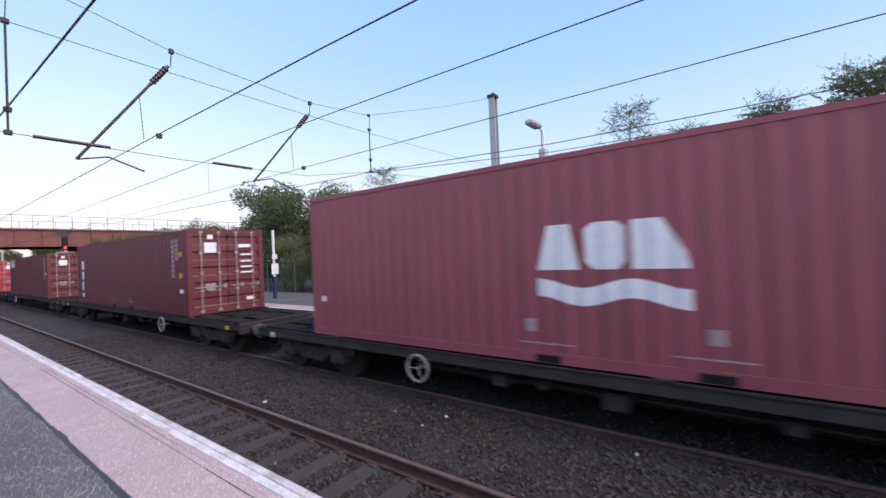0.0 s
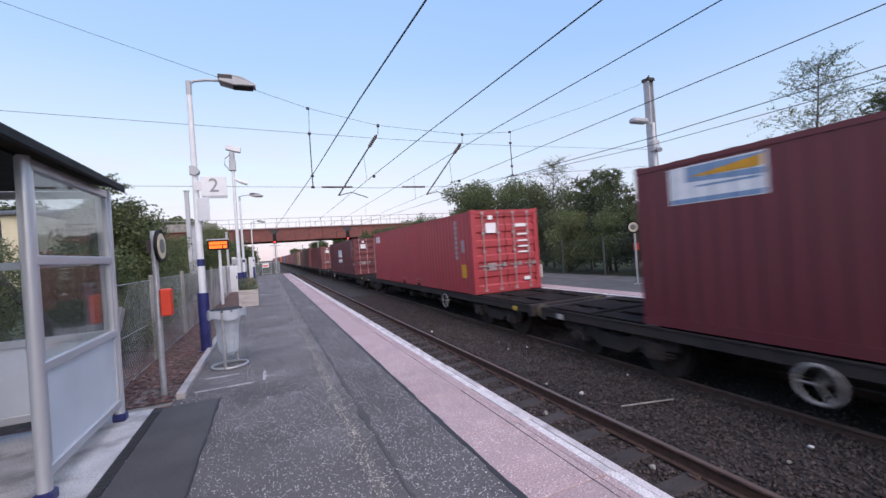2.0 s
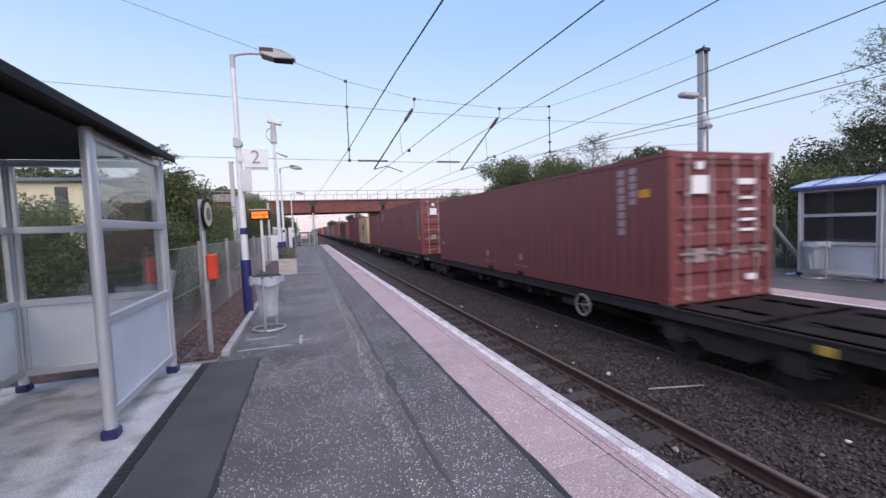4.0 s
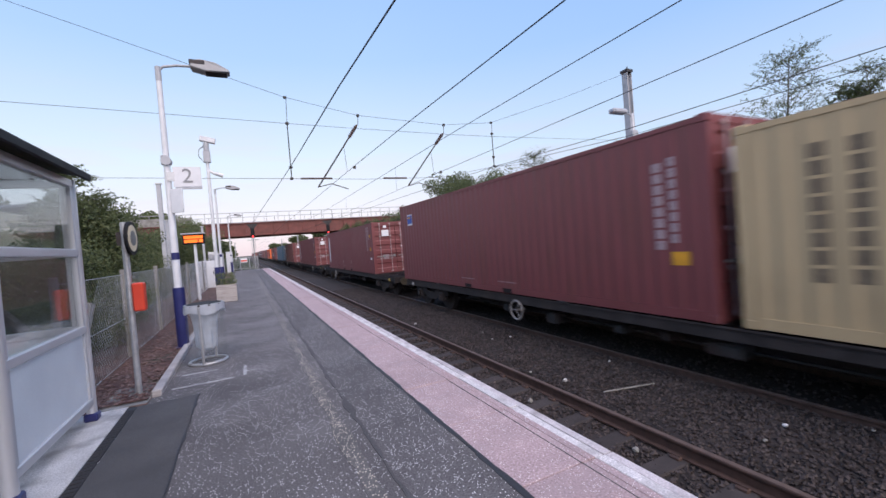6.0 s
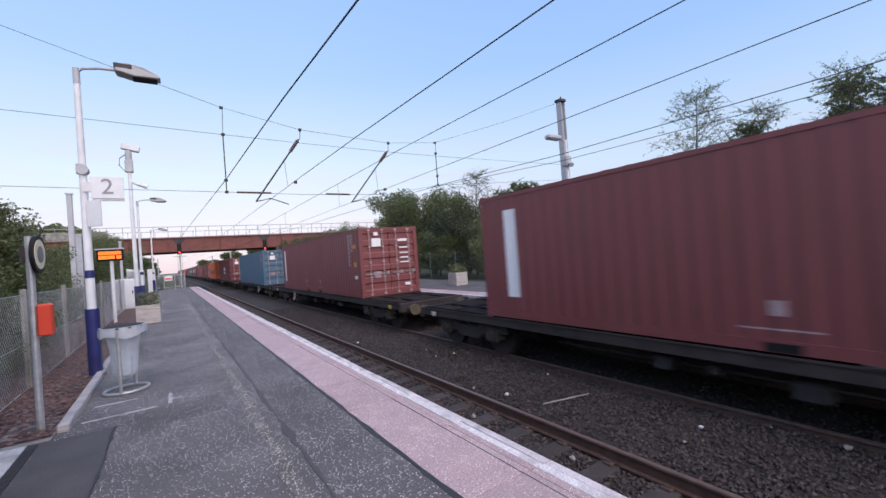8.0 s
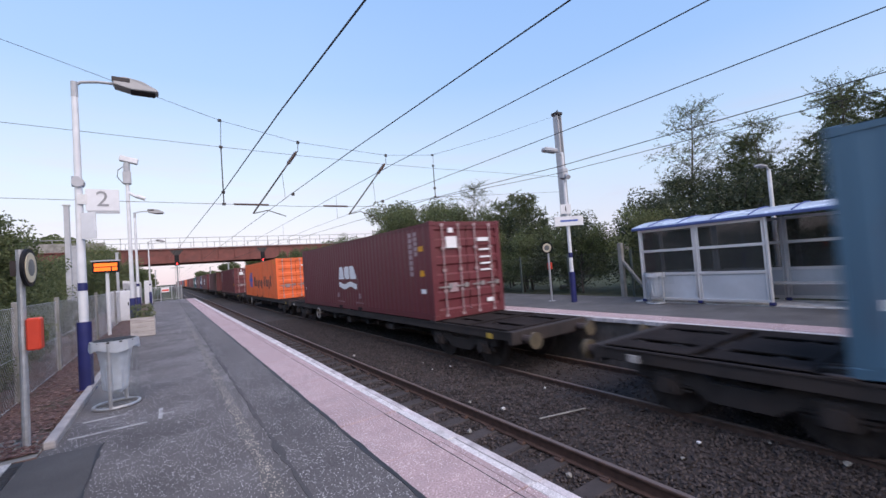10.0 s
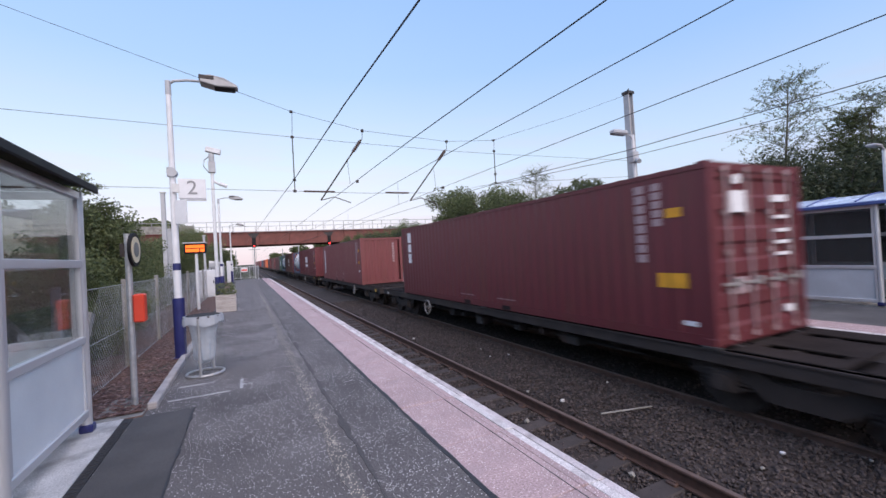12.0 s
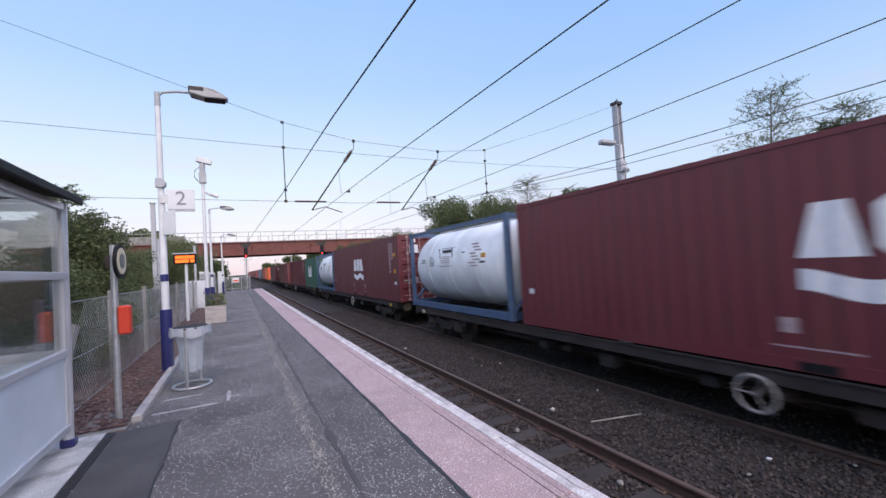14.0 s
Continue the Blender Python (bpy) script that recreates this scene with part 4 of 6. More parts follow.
def display():
    t = thing("departure_display", (-1.6, 17.0, 0), "departure display with lit amber text bars", "display")
    bm = B()
    rod(bm, (0, 0, 0), (0, 0, 2.1), 0.05, 10)
    part("post", bm, white_paint, t)
    bm = B()
    box(bm, -0.36, 0.32, -0.12, 0.12, 2.02, 2.38, 0.02)
    body = part("case", bm, black, t, "black case")
    bm = B()
    for k, (a, b) in enumerate(((-0.31, 0.27), (-0.31, 0.1), (0.14, 0.27))):
        z = 2.27 if k == 0 else 2.13
        box(bm, a, b, -0.128, -0.121, z - 0.055, z + 0.055)
    part("screen", bm, led_amber, body, "amber lit bars")
    bm = B()
    box(bm, -0.38, 0.34, -0.2, 0.14, 2.38, 2.42)
    part("hood", bm, grey_paint, body)


display()
for x, y, w, h in ((-1.75, 23.5, 0.75, 1.35), (-1.3, 40.5, 0.5, 1.9)):
    t = thing("equipment_cabinet", (x, y, 0), "pale grey metal equipment cabinet by the fence", "cabinet")
    bm = B()
    box(bm, -w / 2, w / 2, -0.3, 0.3, 0, h, 0.02)
    part("body", bm, white_paint, t)
    bm = B()
    box(bm, -w / 2 + 0.05, w / 2 - 0.05, -0.315, -0.3, 0.1, h - 0.1, 0.004)
    d = part("door", bm, white_paint, t)
    bm = B()
    box(bm, w / 2 - 0.14, w / 2 - 0.1, -0.34, -0.315, h * 0.5, h * 0.5 + 0.15)
    part("handle", bm, dark_steel, d)


# ---- signals ----
def signal(x, y, top, label):
    t = thing("railway_signal", (x, y, -1.1), label, "signal")
    bm = B()
    rod(bm, (0, 0, 0), (0, 0, top + 0.2), 0.07, 10)
    part("post", bm, galv, t)
    bm = B()
    box(bm, -0.2, 0.2, -0.1, 0.1, top - 0.1, top + 1.0, 0.03)
    h = part("head", bm, black, t, "black signal head")
    bm = B()
    plate(bm, [(-0.62, 0.1, top + 1.5), (0.62, 0.1, top + 1.5), (0.2, 0.1, top + 0.95), (-0.2, 0.1, top + 0.95)], 0.03, (0, 1, 0))
    part("hood", bm, dark_steel, h, "dark spread hood")
    bm = B()
    rod(bm, (0, -0.1, top + 0.08), (0, -0.13, top + 0.08), 0.085, 16)
    part("red_lamp", bm, lamp_red, h, "lit red lamp")
    bm = B()
    box(bm, -0.6, 0.6, -0.3, 0.3, top - 0.35, top - 0.3)
    part("platform_grid", bm, galv, t)
    for s in (-0.18, 0.18):
        bm = B()
        rod(bm, (s, 0.12, 0), (s, 0.12, top), 0.018, 6)
        part("ladder_rail", bm, galv, t)


signal(0.9, 50.5, 4.55, "colour light signal showing red beside the line")
signal(9.3, 51.0, 4.55, "colour light signal showing red by the far track")


# ---- road bridge over the line ----
def bridge():
    y, zb, zt = 62.0, 4.1, 5.9
    t = thing("road_bridge", (0, 0, 0), "red oxide steel girder bridge over the line", "bridge")
    for yy in (y, y + 7):
        bm = B()
        box(bm, -24, 30, yy - 0.05, yy + 0.05, zb, zt)
        g = part("girder", bm, red_girder, t)
        for za in (zb, zt - 0.08):
            for ya, yb in ((yy - 0.22, yy - 0.05), (yy + 0.05, yy + 0.22)):
                bm = B()
                box(bm, -24, 30, ya, yb, za, za + 0.08)
                part("flange", bm, red_girder, g)
        for i in range(28):
            bm = B()
            box(bm, -23.5 + i * 1.95, -23.44 + i * 1.95, yy - 0.2, yy - 0.05, zb + 0.08, zt - 0.08)
            part("stiffener", bm, red_girder, g)
    bm = B()
    box(bm, -24, 30, y + 0.05, y + 6.95, zb + 0.5, zb + 0.8)
    part("deck", bm, concrete_old, t)
    for yy in (y - 0.1, y + 7.1):
        bm = B()
        box(bm, -24, 30, yy - 0.03, yy + 0.03, zt, zt + 0.1)
        box(bm, -24, 30, yy - 0.03, yy + 0.03, zt + 1.35, zt + 1.42)
        p = part("parapet_rail", bm, grey_mesh, t)
        for i in range(36):
            bm = B()
            box(bm, -24 + i * 1.5, -23.94 + i * 1.5, yy - 0.03, yy + 0.03, zt, zt + 1.4)
            part("parapet_post", bm, grey_mesh, p)
    bm = B()
    box(bm, -24, -6.0, y - 0.14, y - 0.08, zt + 0.02, zt + 1.0)
    part("parapet_panel", bm, concrete_old, t, "grey solid parapet")
    for x0, x1 in ((-24, -4.2), (12.8, 30)):
        bm = B()
        box(bm, x0, x1, y - 0.3, y + 7.3, -1.5, zb)
        part("abutment", bm, brick_wall, t, "dark abutment")


bridge()


# ---- overhead line ----
HS = 12.6  # the headspan's place along the line


def mast(x, y, top, label):
    t = thing("overhead_mast", (x, y, -0.3), label, "mast", "masts of the overhead line")
    bm = B()
    for s in (-0.13, 0.13):
        box(bm, s - 0.018, s + 0.018, -0.14, 0.14, 0, top + 0.3, 0.004)
    box(bm, -0.115, 0.115, -0.015, 0.015, 0, top + 0.3)
    part("column", bm, grey_paint, t, "grey H section column")
    bm = B()
    box(bm, -0.19, 0.19, -0.18, 0.18, top + 0.22, top + 0.34)
    rod(bm, (-0.1, 0, top + 0.3), (0.2, 0.1, top + 0.55), 0.03, 6)
    part("cap", bm, dark_steel, t)
    bm = B()
    box(bm, -0.4, 0.4, -0.4, 0.4, -0.2, 0.35, 0.03)
    part("footing", bm, concrete_old, t)
    return t


MX = 15.75
mast(MX, HS, 8.26, "grey steel overhead line mast behind the far fence")
mast(-9.0, HS, 9.1, "grey steel overhead line mast behind the near fence")
for y in (62 + 8, 120, 175):
    mast(-3.4, y, 6.5, "distant grey overhead line mast")
    mast(13.4, y, 6.5, "distant grey overhead line mast")


def wire(name, pts, r, label, cat="wire"):
    bm = B()
    path_rod(bm, pts, r, 5)
    return tagged(part(name, bm, wire_mat), label, cat)


def sagged(a, b, drop, n=14):
    a, b = Vector(a), Vector(b)
    return [a.lerp(b, i / n) - Vector((0, 0, drop * 4 * (i / n) * (1 - i / n))) for i in range(n + 1)]


# cross-span wires of the headspan, hung from mast to mast
def headspan():
    wire("span_wire", [(-9, HS, 9.1), (-4.71, HS, 7.76), (-1.5, HS, 6.8), (1.40, HS, 5.95), (3.49, HS, 5.56), (6.47, HS, 5.42), (8.4, HS, 5.6), (12, HS, 6.8), (MX, HS, 8.2)], 0.006, "sagging upper cross-span wire of the overhead line")
    wire("span_wire", [(-9, HS, 5.5), (1.38, HS, 5.2), (3.4, HS, 5.15), (6.5, HS, 5.1), (8.5, HS, 5.1), (MX, HS, 5.2)], 0.006, "level middle cross-span wire of the overhead line")
    wire("span_wire", [(-9, HS, 3.7), (1.35, HS, 3.6), (3.5, HS, 3.57), (6.3, HS, 3.62), (8.4, HS, 4.0), (MX, HS, 4.5)], 0.006, "level lower cross-span wire of the overhead line")
    for x, top, bot in ((1.38, 5.95, 3.58), (8.42, 5.6, 4.0)):
        t = thing("span_dropper", (x, HS, 0), "vertical dropper hung between the cross-span wires", "dropper")
        bm = B()
        rod(bm, (0.03, 0, top), (0.0, 0, 5.2), 0.008, 5)
        rod(bm, (0, 0, 5.2), (0, 0, bot), 0.016, 6)
        part("rod", bm, dark_steel, t)
        bm = B()
        for z in (top, 5.2, bot + 0.35, bot + 0.02):
            box(bm, -0.045, 0.045, -0.03, 0.03, z - 0.035, z + 0.035, 0.008)
        part("clamp", bm, dark_steel, t)
    for x, top, slant, fall in ((3.49, 5.56, -1.38, 2.22), (6.47, 5.42, -1.48, 2.08)):
        t = thing("registration_arm", (x, HS, 0), "raked registration arm with a dark insulator", "registration arm")
        bm = B()
        rod(bm, (0, 0, top), (-0.02, 0, top - 0.3), 0.01, 6)
        box(bm, -0.04, 0.04, -0.03, 0.03, top - 0.05, top + 0.04, 0.008)
        part("hanger", bm, dark_steel, t)
        a, b = Vector((-0.06, 0, top - 0.3)), Vector((slant, 0, top - fall))
        bm = B()
        rod(bm, a.lerp(b, 0.2), b, 0.022, 8)
        part("arm", bm, dark_steel, t)
        bm = B()
        for k in range(6):
            p = a.lerp(b, 0.03 + 0.03 * k)
            rod(bm, p, p + (b - a).normalized() * 0.03, 0.055, 12)
        rod(bm, a, a.lerp(b, 0.22), 0.03, 8)
        part("insulator", bm, insulator, t)
        bm = B()
        path_rod(bm, [b, b + Vector((0.4, 0, 0.1)), b + Vector((0.9, 0, -0.07))], 0.014, 6)
        part("steady_arm", bm, dark_steel, t)
        bm = B()
        rod(bm, a.lerp(b, 0.35) , a.lerp(b, 0.35) + Vector((0.05, 0, -0.75)), 0.006, 5)
        box(bm, -0.28, -0.2, -0.03, 0.03, top - 1.66, top - 1.58)
        part("dropper", bm, dark_steel, t)
    for x0, x1, z in ((1.63, 2.54, 3.6), (4.16, 4.95, 3.6)):
        t = thing("span_insulator", ((x0 + x1) / 2, HS, z), "dark rod insulator in the lower cross-span wire", "insulator")
        bm = B()
        rod(bm, ((x0 - x1) / 2, 0, 0), ((x1 - x0) / 2, 0, 0), 0.028, 8)
        part("rod", bm, insulator, t)


headspan()


wire("contact_wire", [(3.28, -30, 3.75), (3.3, 2.6, 3.94), (3.3, 8, 4.01), (3.3, HS, 4.02), (3.4, 60, 4.0), (3.2, 300, 4.0)], 0.009, "contact wire over the near track")
wire("messenger_wire", [(6.93, -30, 5.27), (6.93, 0, 5.17), (6.9, HS, 5.22), (6.9, 40, 5.0), (6.9, 66, 5.4), (6.9, 300, 5.2)], 0.011, "messenger wire over the far track")
wire("contact_wire", [(6.93, -30, 4.06), (6.9, HS, 4.06), (6.95, 60, 4.05), (6.8, 300, 4.05)], 0.008, "contact wire over the far track")
wire("feeder_wire", [(2.3, -30, 3.92), (1.57, 3.26, 3.92), (1.47, 6.24, 3.92), (1.36, HS, 3.92), (0.95, 26, 3.92), (0.2, 66, 4.6)], 0.011, "heavy wire running off towards the near side")
wire("feeder_wire", [(11.4, -30, 4.3), (10.0, 2.7, 4.15), (9.45, 7.7, 4.05), (8.42, HS, 4.0), (7.4, 40, 4.1), (7.0, 66, 4.2)], 0.010, "heavy wire running off towards the far side")
wire("feeder_wire", [(11.4, -30, 3.7), (10.0, 2.7, 3.88), (9.45, 7.7, 3.86), (8.42, HS, 3.97)], 0.008, "second wire running off towards the far side")
for x, y, a, b in ((6.92, 19, 4.06, 5.2), (6.92, 30, 4.06, 5.05)):
    bm = B()
    rod(bm, (x, y, a), (x, y, b), 0.006, 5)
    tagged(part("wire_dropper", bm, wire_mat), "thin dropper between two line wires", "dropper")


# ---- far platform furniture ----
def far_sign_post():
    t = thing("station_sign_post", (10.54, 8.36, 0), "white post with navy base and station name board", "sign post")
    bm = B()
    rod(bm, (0, 0, 0), (0, 0, 0.95), 0.09, 14)
    part("base_sleeve", bm, navy, t)
    bm = B()
    rod(bm, (0, 0, 0.95), (0, 0, 4.75), 0.06, 14, 0.045)
    part("pole", bm, white_paint, t)
    bm = B()
    rod(bm, (0, 0, 1.4), (0, 0, 1.56), 0.065, 14)
    part("band", bm, navy, t)
    bm = B()
    box(bm, -0.46, 0.46, -0.03, 0.03, 2.40, 2.70, 0.006, Matrix.Rotation(radians(-30), 4, "Z") @ Matrix.Translation((0, -0.09, 0)))
    nb = part("name_board", bm, white_paint, t, "pale name board")
    bm = B()
    box(bm, -0.28, 0.28, -0.037, -0.031, 2.53, 2.585, 0, Matrix.Rotation(radians(-30), 4, "Z") @ Matrix.Translation((0, -0.09, 0)))
    part("name_bar", bm, label_blue, nb, "blue bar of lettering")
    bm = B()
    box(bm, -0.24, 0.1, -0.02, 0.02, 2.78, 3.08, 0.005, Matrix.Rotation(radians(-30), 4, "Z") @ Matrix.Translation((0, -0.09, 0)))
    pb = part("number_plate", bm, white_paint, t, "white platform number plate")
    letters("1", 0.25, Matrix.Rotation(radians(-30), 4, "Z") @ pose(-0.07, -0.115, 2.93, 90, 0, 0), label_black, pb, "number")
    bm = B()
    path_rod(bm, [(0, 0, 4.6), (-0.1, 0, 4.72), (-0.3, 0, 4.76)], 0.02, 8)
    part("bracket_arm", bm, grey_paint, t)
    bm = B()
    box(bm, -0.85, -0.28, -0.12, 0.12, 4.70, 4.84, 0.04)
    part("lantern", bm, grey_paint, t, "pale grey lantern")
    bm = B()
    box(bm, -0.12, 0.12, -0.1, 0.1, 3.9, 4.25, 0.03)
    rod(bm, (0, -0.1, 4.0), (-0.1, -0.25, 3.9), 0.07, 10)
    part("camera_head", bm, grey_paint, t, "small camera")


far_sign_post()
roundel_post(10.53, 9.25, 200, True)
litter_bin(11.0, 6.0, "hoop litter bin with clear bag by the far shelter")


def slim_lamp(x, y, h):
    t = thing("slim_lamp_post", (x, y, -0.1), "slim pale lamp post with a thin lantern", "lamp post")
    bm = B()
    rod(bm, (0, 0, 0), (0, 0, h), 0.06, 12, 0.045)
    part("pole", bm, white_paint, t, smooth=True)
    bm = B()
    path_rod(bm, [(0, 0, h - 0.05), (-0.06, 0, h + 0.03), (-0.2, 0, h + 0.06), (-0.36, 0, h + 0.05)], 0.022, 8)
    part("bracket_arm", bm, grey_paint, t)
    bm = B()
    box(bm, -0.72, -0.32, -0.09, 0.09, h + 0.02, h + 0.08, 0.025)
    part("lantern", bm, lantern_grey, t, "thin grey lantern")
    return t


slim_lamp(13.05, 3.85, 3.42)
t = thing("notice_post", (10.2, 20.6, 0), "short white post with navy base and small notices", "post")
bm = B()
rod(bm, (0, 0, 0), (0, 0, 0.95), 0.085, 12)
part("base_sleeve", bm, navy, t)
bm = B()
rod(bm, (0, 0, 0.95), (0, 0, 2.95), 0.055, 12)
part("pole", bm, white_paint, t)
bm = B()
box(bm, -0.16, 0.16, -0.08, -0.06, 1.05, 1.5, 0.005)
box(bm, -0.12, 0.12, -0.08, -0.06, 1.7, 1.9, 0.005)
part("notice", bm, white_paint, t)
bm = B()
rod(bm, (4.65, 4.52, -0.985), (5.48, 4.30, -0.985), 0.013, 8)
tagged(part("fallen_stick", bm, concrete_old), "pale rod lying on the ballast", "rod")


# ---- trees ----
def tree_mesh(seed, h, spread, leaves, size, sparse=0.0, low=0.25):
    """Trunk and limbs as one mesh, leaves as another, both from random growth."""
    rnd = random.Random(seed)
    bm = B()
    rod(bm, (0, 0, -0.3), (0.05 * h * rnd.uniform(-1, 1), 0.05 * h * rnd.uniform(-1, 1), h * 0.55), 0.022 * h, 8, 0.012 * h)
    top = Vector((0, 0, h * 0.5))
    tips = []
    for i in range(15):
        z0 = h * rnd.uniform(low * 0.7, 0.6)
        an = rnd.random() * math.tau
        ln = spread * rnd.uniform(0.5, 1.05)
        up = h * rnd.uniform(0.12, 0.42) * (1.0 if z0 < h * 0.4 else 1.25)
        a = Vector((0, 0, z0))
        mid = a + Vector((math.cos(an) * ln * 0.5, math.sin(an) * ln * 0.5, up * 0.45))
        b = a + Vector((math.cos(an) * ln, math.sin(an) * ln, up))
        b.z = min(b.z, h * rnd.uniform(0.85, 1.0))
        rod(bm, a, mid, 0.010 * h, 6, 0.006 * h)
        rod(bm, mid, b, 0.006 * h, 5, 0.002 * h)
        for _ in range(5):
            c = mid.lerp(b, rnd.uniform(0.2, 1)) + Vector((rnd.uniform(-1, 1), rnd.uniform(-1, 1), rnd.uniform(-0.4, 1))) * spread * 0.32
            rod(bm, mid.lerp(b, rnd.uniform(0.1, 0.9)), c, 0.0025 * h, 4, 0.001 * h)
            tips.append(c)
        tips += [b, mid]
    for i in range(6):
        c = top + Vector((rnd.uniform(-0.3, 0.3) * spread, rnd.uniform(-0.3, 0.3) * spread, h * rnd.uniform(0.3, 0.5)))
        rod(bm, top * 0.9, c, 0.005 * h, 5, 0.0015 * h)
        tips += [c, top.lerp(c, 0.6)]
    wood = bpy.data.meshes.new("trunk")
    bm.to_mesh(wood)
    bm.free()
    wood.materials.append(bark)
    verts, faces = [], []
    for _ in range(leaves):
        c = rnd.choice(tips)
        g = spread * (0.2 if sparse else 0.36)
        d = Vector((rnd.gauss(0, 1), rnd.gauss(0, 1), rnd.gauss(0, 0.85)))
        p = c + d * (g * 0.5 * min(1.0, 1.35 / max(d.length, 0.01)))
        q = Euler((rnd.random() * 6, rnd.random() * 6, rnd.random() * 6)).to_matrix()
        s = size * rnd.uniform(0.6, 1.3)
        k = len(verts)
        for v in ((-0.45, 0, 0), (0, -1, 0.15), (0.45, 0, 0), (0, 1, 0.1)):
            verts.append(p + q @ (Vector(v) * s))
        faces.append((k, k + 1, k + 2, k + 3))
    crown = bpy.data.meshes.new("crown")
    crown.from_pydata(verts, [], faces)
    return wood, crown


def birch_mesh(seed, h, spread, leaves, size):
    """A slender leader with thin rising branches, drooping twigs and small leaves."""
    rnd = random.Random(seed)
    bm = B()

    def axis(z):
        return Vector((0.03 * h * math.sin(z / h * 4 + seed), 0.03 * h * math.sin(z / h * 3 + 2), z))

    for i in range(12):
        a, b = i / 12, (i + 1) / 12
        rod(bm, axis(a * h), axis(b * h), 0.013 * h * (1 - a) + 0.004, 6, 0.013 * h * (1 - b) + 0.004)
    twigs = []
    for i in range(70):
        f = rnd.uniform(0.22, 0.97)
        a = axis(f * h)
        an = rnd.random() * math.tau
        ln = spread * (0.18 + 0.95 * (1 - f) ** 0.75) * rnd.uniform(0.7, 1.15)
        out = Vector((math.cos(an), math.sin(an), 0))
        mid = a + out * ln * 0.5 + Vector((0, 0, ln * 0.42))
        b = a + out * ln + Vector((0, 0, ln * rnd.uniform(0.45, 0.7)))
        rod(bm, a, mid, 0.009, 4, 0.006)
        rod(bm, mid, b, 0.006, 4, 0.002)
        for _ in range(9):
            p = a.lerp(mid, rnd.uniform(0.3, 1)) if rnd.random() < 0.35 else mid.lerp(b, rnd.random())
            e = p + Vector((rnd.uniform(-1, 1), rnd.uniform(-1, 1), rnd.uniform(-0.6, 0.6))) * (0.24 * spread)
            rod(bm, p, e, 0.003, 3, 0.0015)
            twigs.append((p, e))
        twigs.append((mid, b))
    wood = bpy.data.meshes.new("trunk")
    bm.to_mesh(wood)
    bm.free()
    wood.materials.append(bark)
    verts, faces = [], []
    for _ in range(leaves):
        p, e = rnd.choice(twigs)
        c = p.lerp(e, rnd.uniform(0.2, 1.05)) + Vector((rnd.uniform(-1, 1), rnd.uniform(-1, 1), rnd.uniform(-1.3, 0.6))) * 0.045
        q = Euler((rnd.random() * 6, rnd.random() * 6, rnd.random() * 6)).to_matrix()
        s = size * rnd.uniform(0.6, 1.3)
        k = len(verts)
        for v in ((-0.45, 0, 0), (0, -1, 0.15), (0.45, 0, 0), (0, 1, 0.1)):
            verts.append(c + q @ (Vector(v) * s))
        faces.append((k, k + 1, k + 2, k + 3))
    crown = bpy.data.meshes.new("crown")
    crown.from_pydata(verts, [], faces)
    return wood, crown


KINDS = {
    "big": tree_mesh(1, 5.7, 2.6, 42000, 0.066, low=0.1),
    "big2": tree_mesh(7, 5.4, 2.6, 42000, 0.066, low=0.1),
    "birch": birch_mesh(3, 7.3, 2.5, 11000, 0.028),
    "thin": birch_mesh(5, 6.2, 2.1, 26000, 0.036),
    "mid": tree_mesh(11, 6.4, 2.2, 18000, 0.075, low=0.15),
    "bush": tree_mesh(13, 2.9, 1.5, 20000, 0.036, low=0.03),
    "bush2": tree_mesh(17, 2.5, 1.3, 18000, 0.036, low=0.03),
    "dark": tree_mesh(23, 3.4, 1.7, 15000, 0.055, low=0.02),
    "far": tree_mesh(19, 7.0, 2.6, 3600, 0.24, low=0.15),
}
# Far trees take the lighter leaf colour in place of distance haze.
for (kind, mat) in (("big", leaf_dark), ("big2", leaf_dark), ("birch", leaf_mid), ("thin", leaf_mid), ("mid", leaf_mid), ("bush", leaf_dry), ("bush2", leaf_mid), ("far", leaf_mid), ("dark", leaf_dark)):
    KINDS[kind][1].materials.append(mat)
LABELS = {"big": "dense dark green tree behind the far shelter", "big2": "broad dark green tree behind the far fence", "birch": "tall wispy birch with sparse leaves",
          "thin": "thin sparse young birch by the fence", "mid": "leafy green tree beside the line", "bush": "olive green bush behind the fence",
          "bush2": "green shrub behind the fence", "far": "distant green tree along the line", "dark": "dense dark green thicket behind the far fence"}


def tree(kind, x, y, s=1.0, rz=0.0, z=-0.1):
    cat = "bush" if kind in ("bush", "bush2", "dark") else "tree"
    t = thing(cat, (x, y, z), LABELS[kind], cat, rz=rz)
    t.scale = (s, s, s)
    shared("trunk", KINDS[kind][0], t)
    shared("crown", KINDS[kind][1], t)
    return t


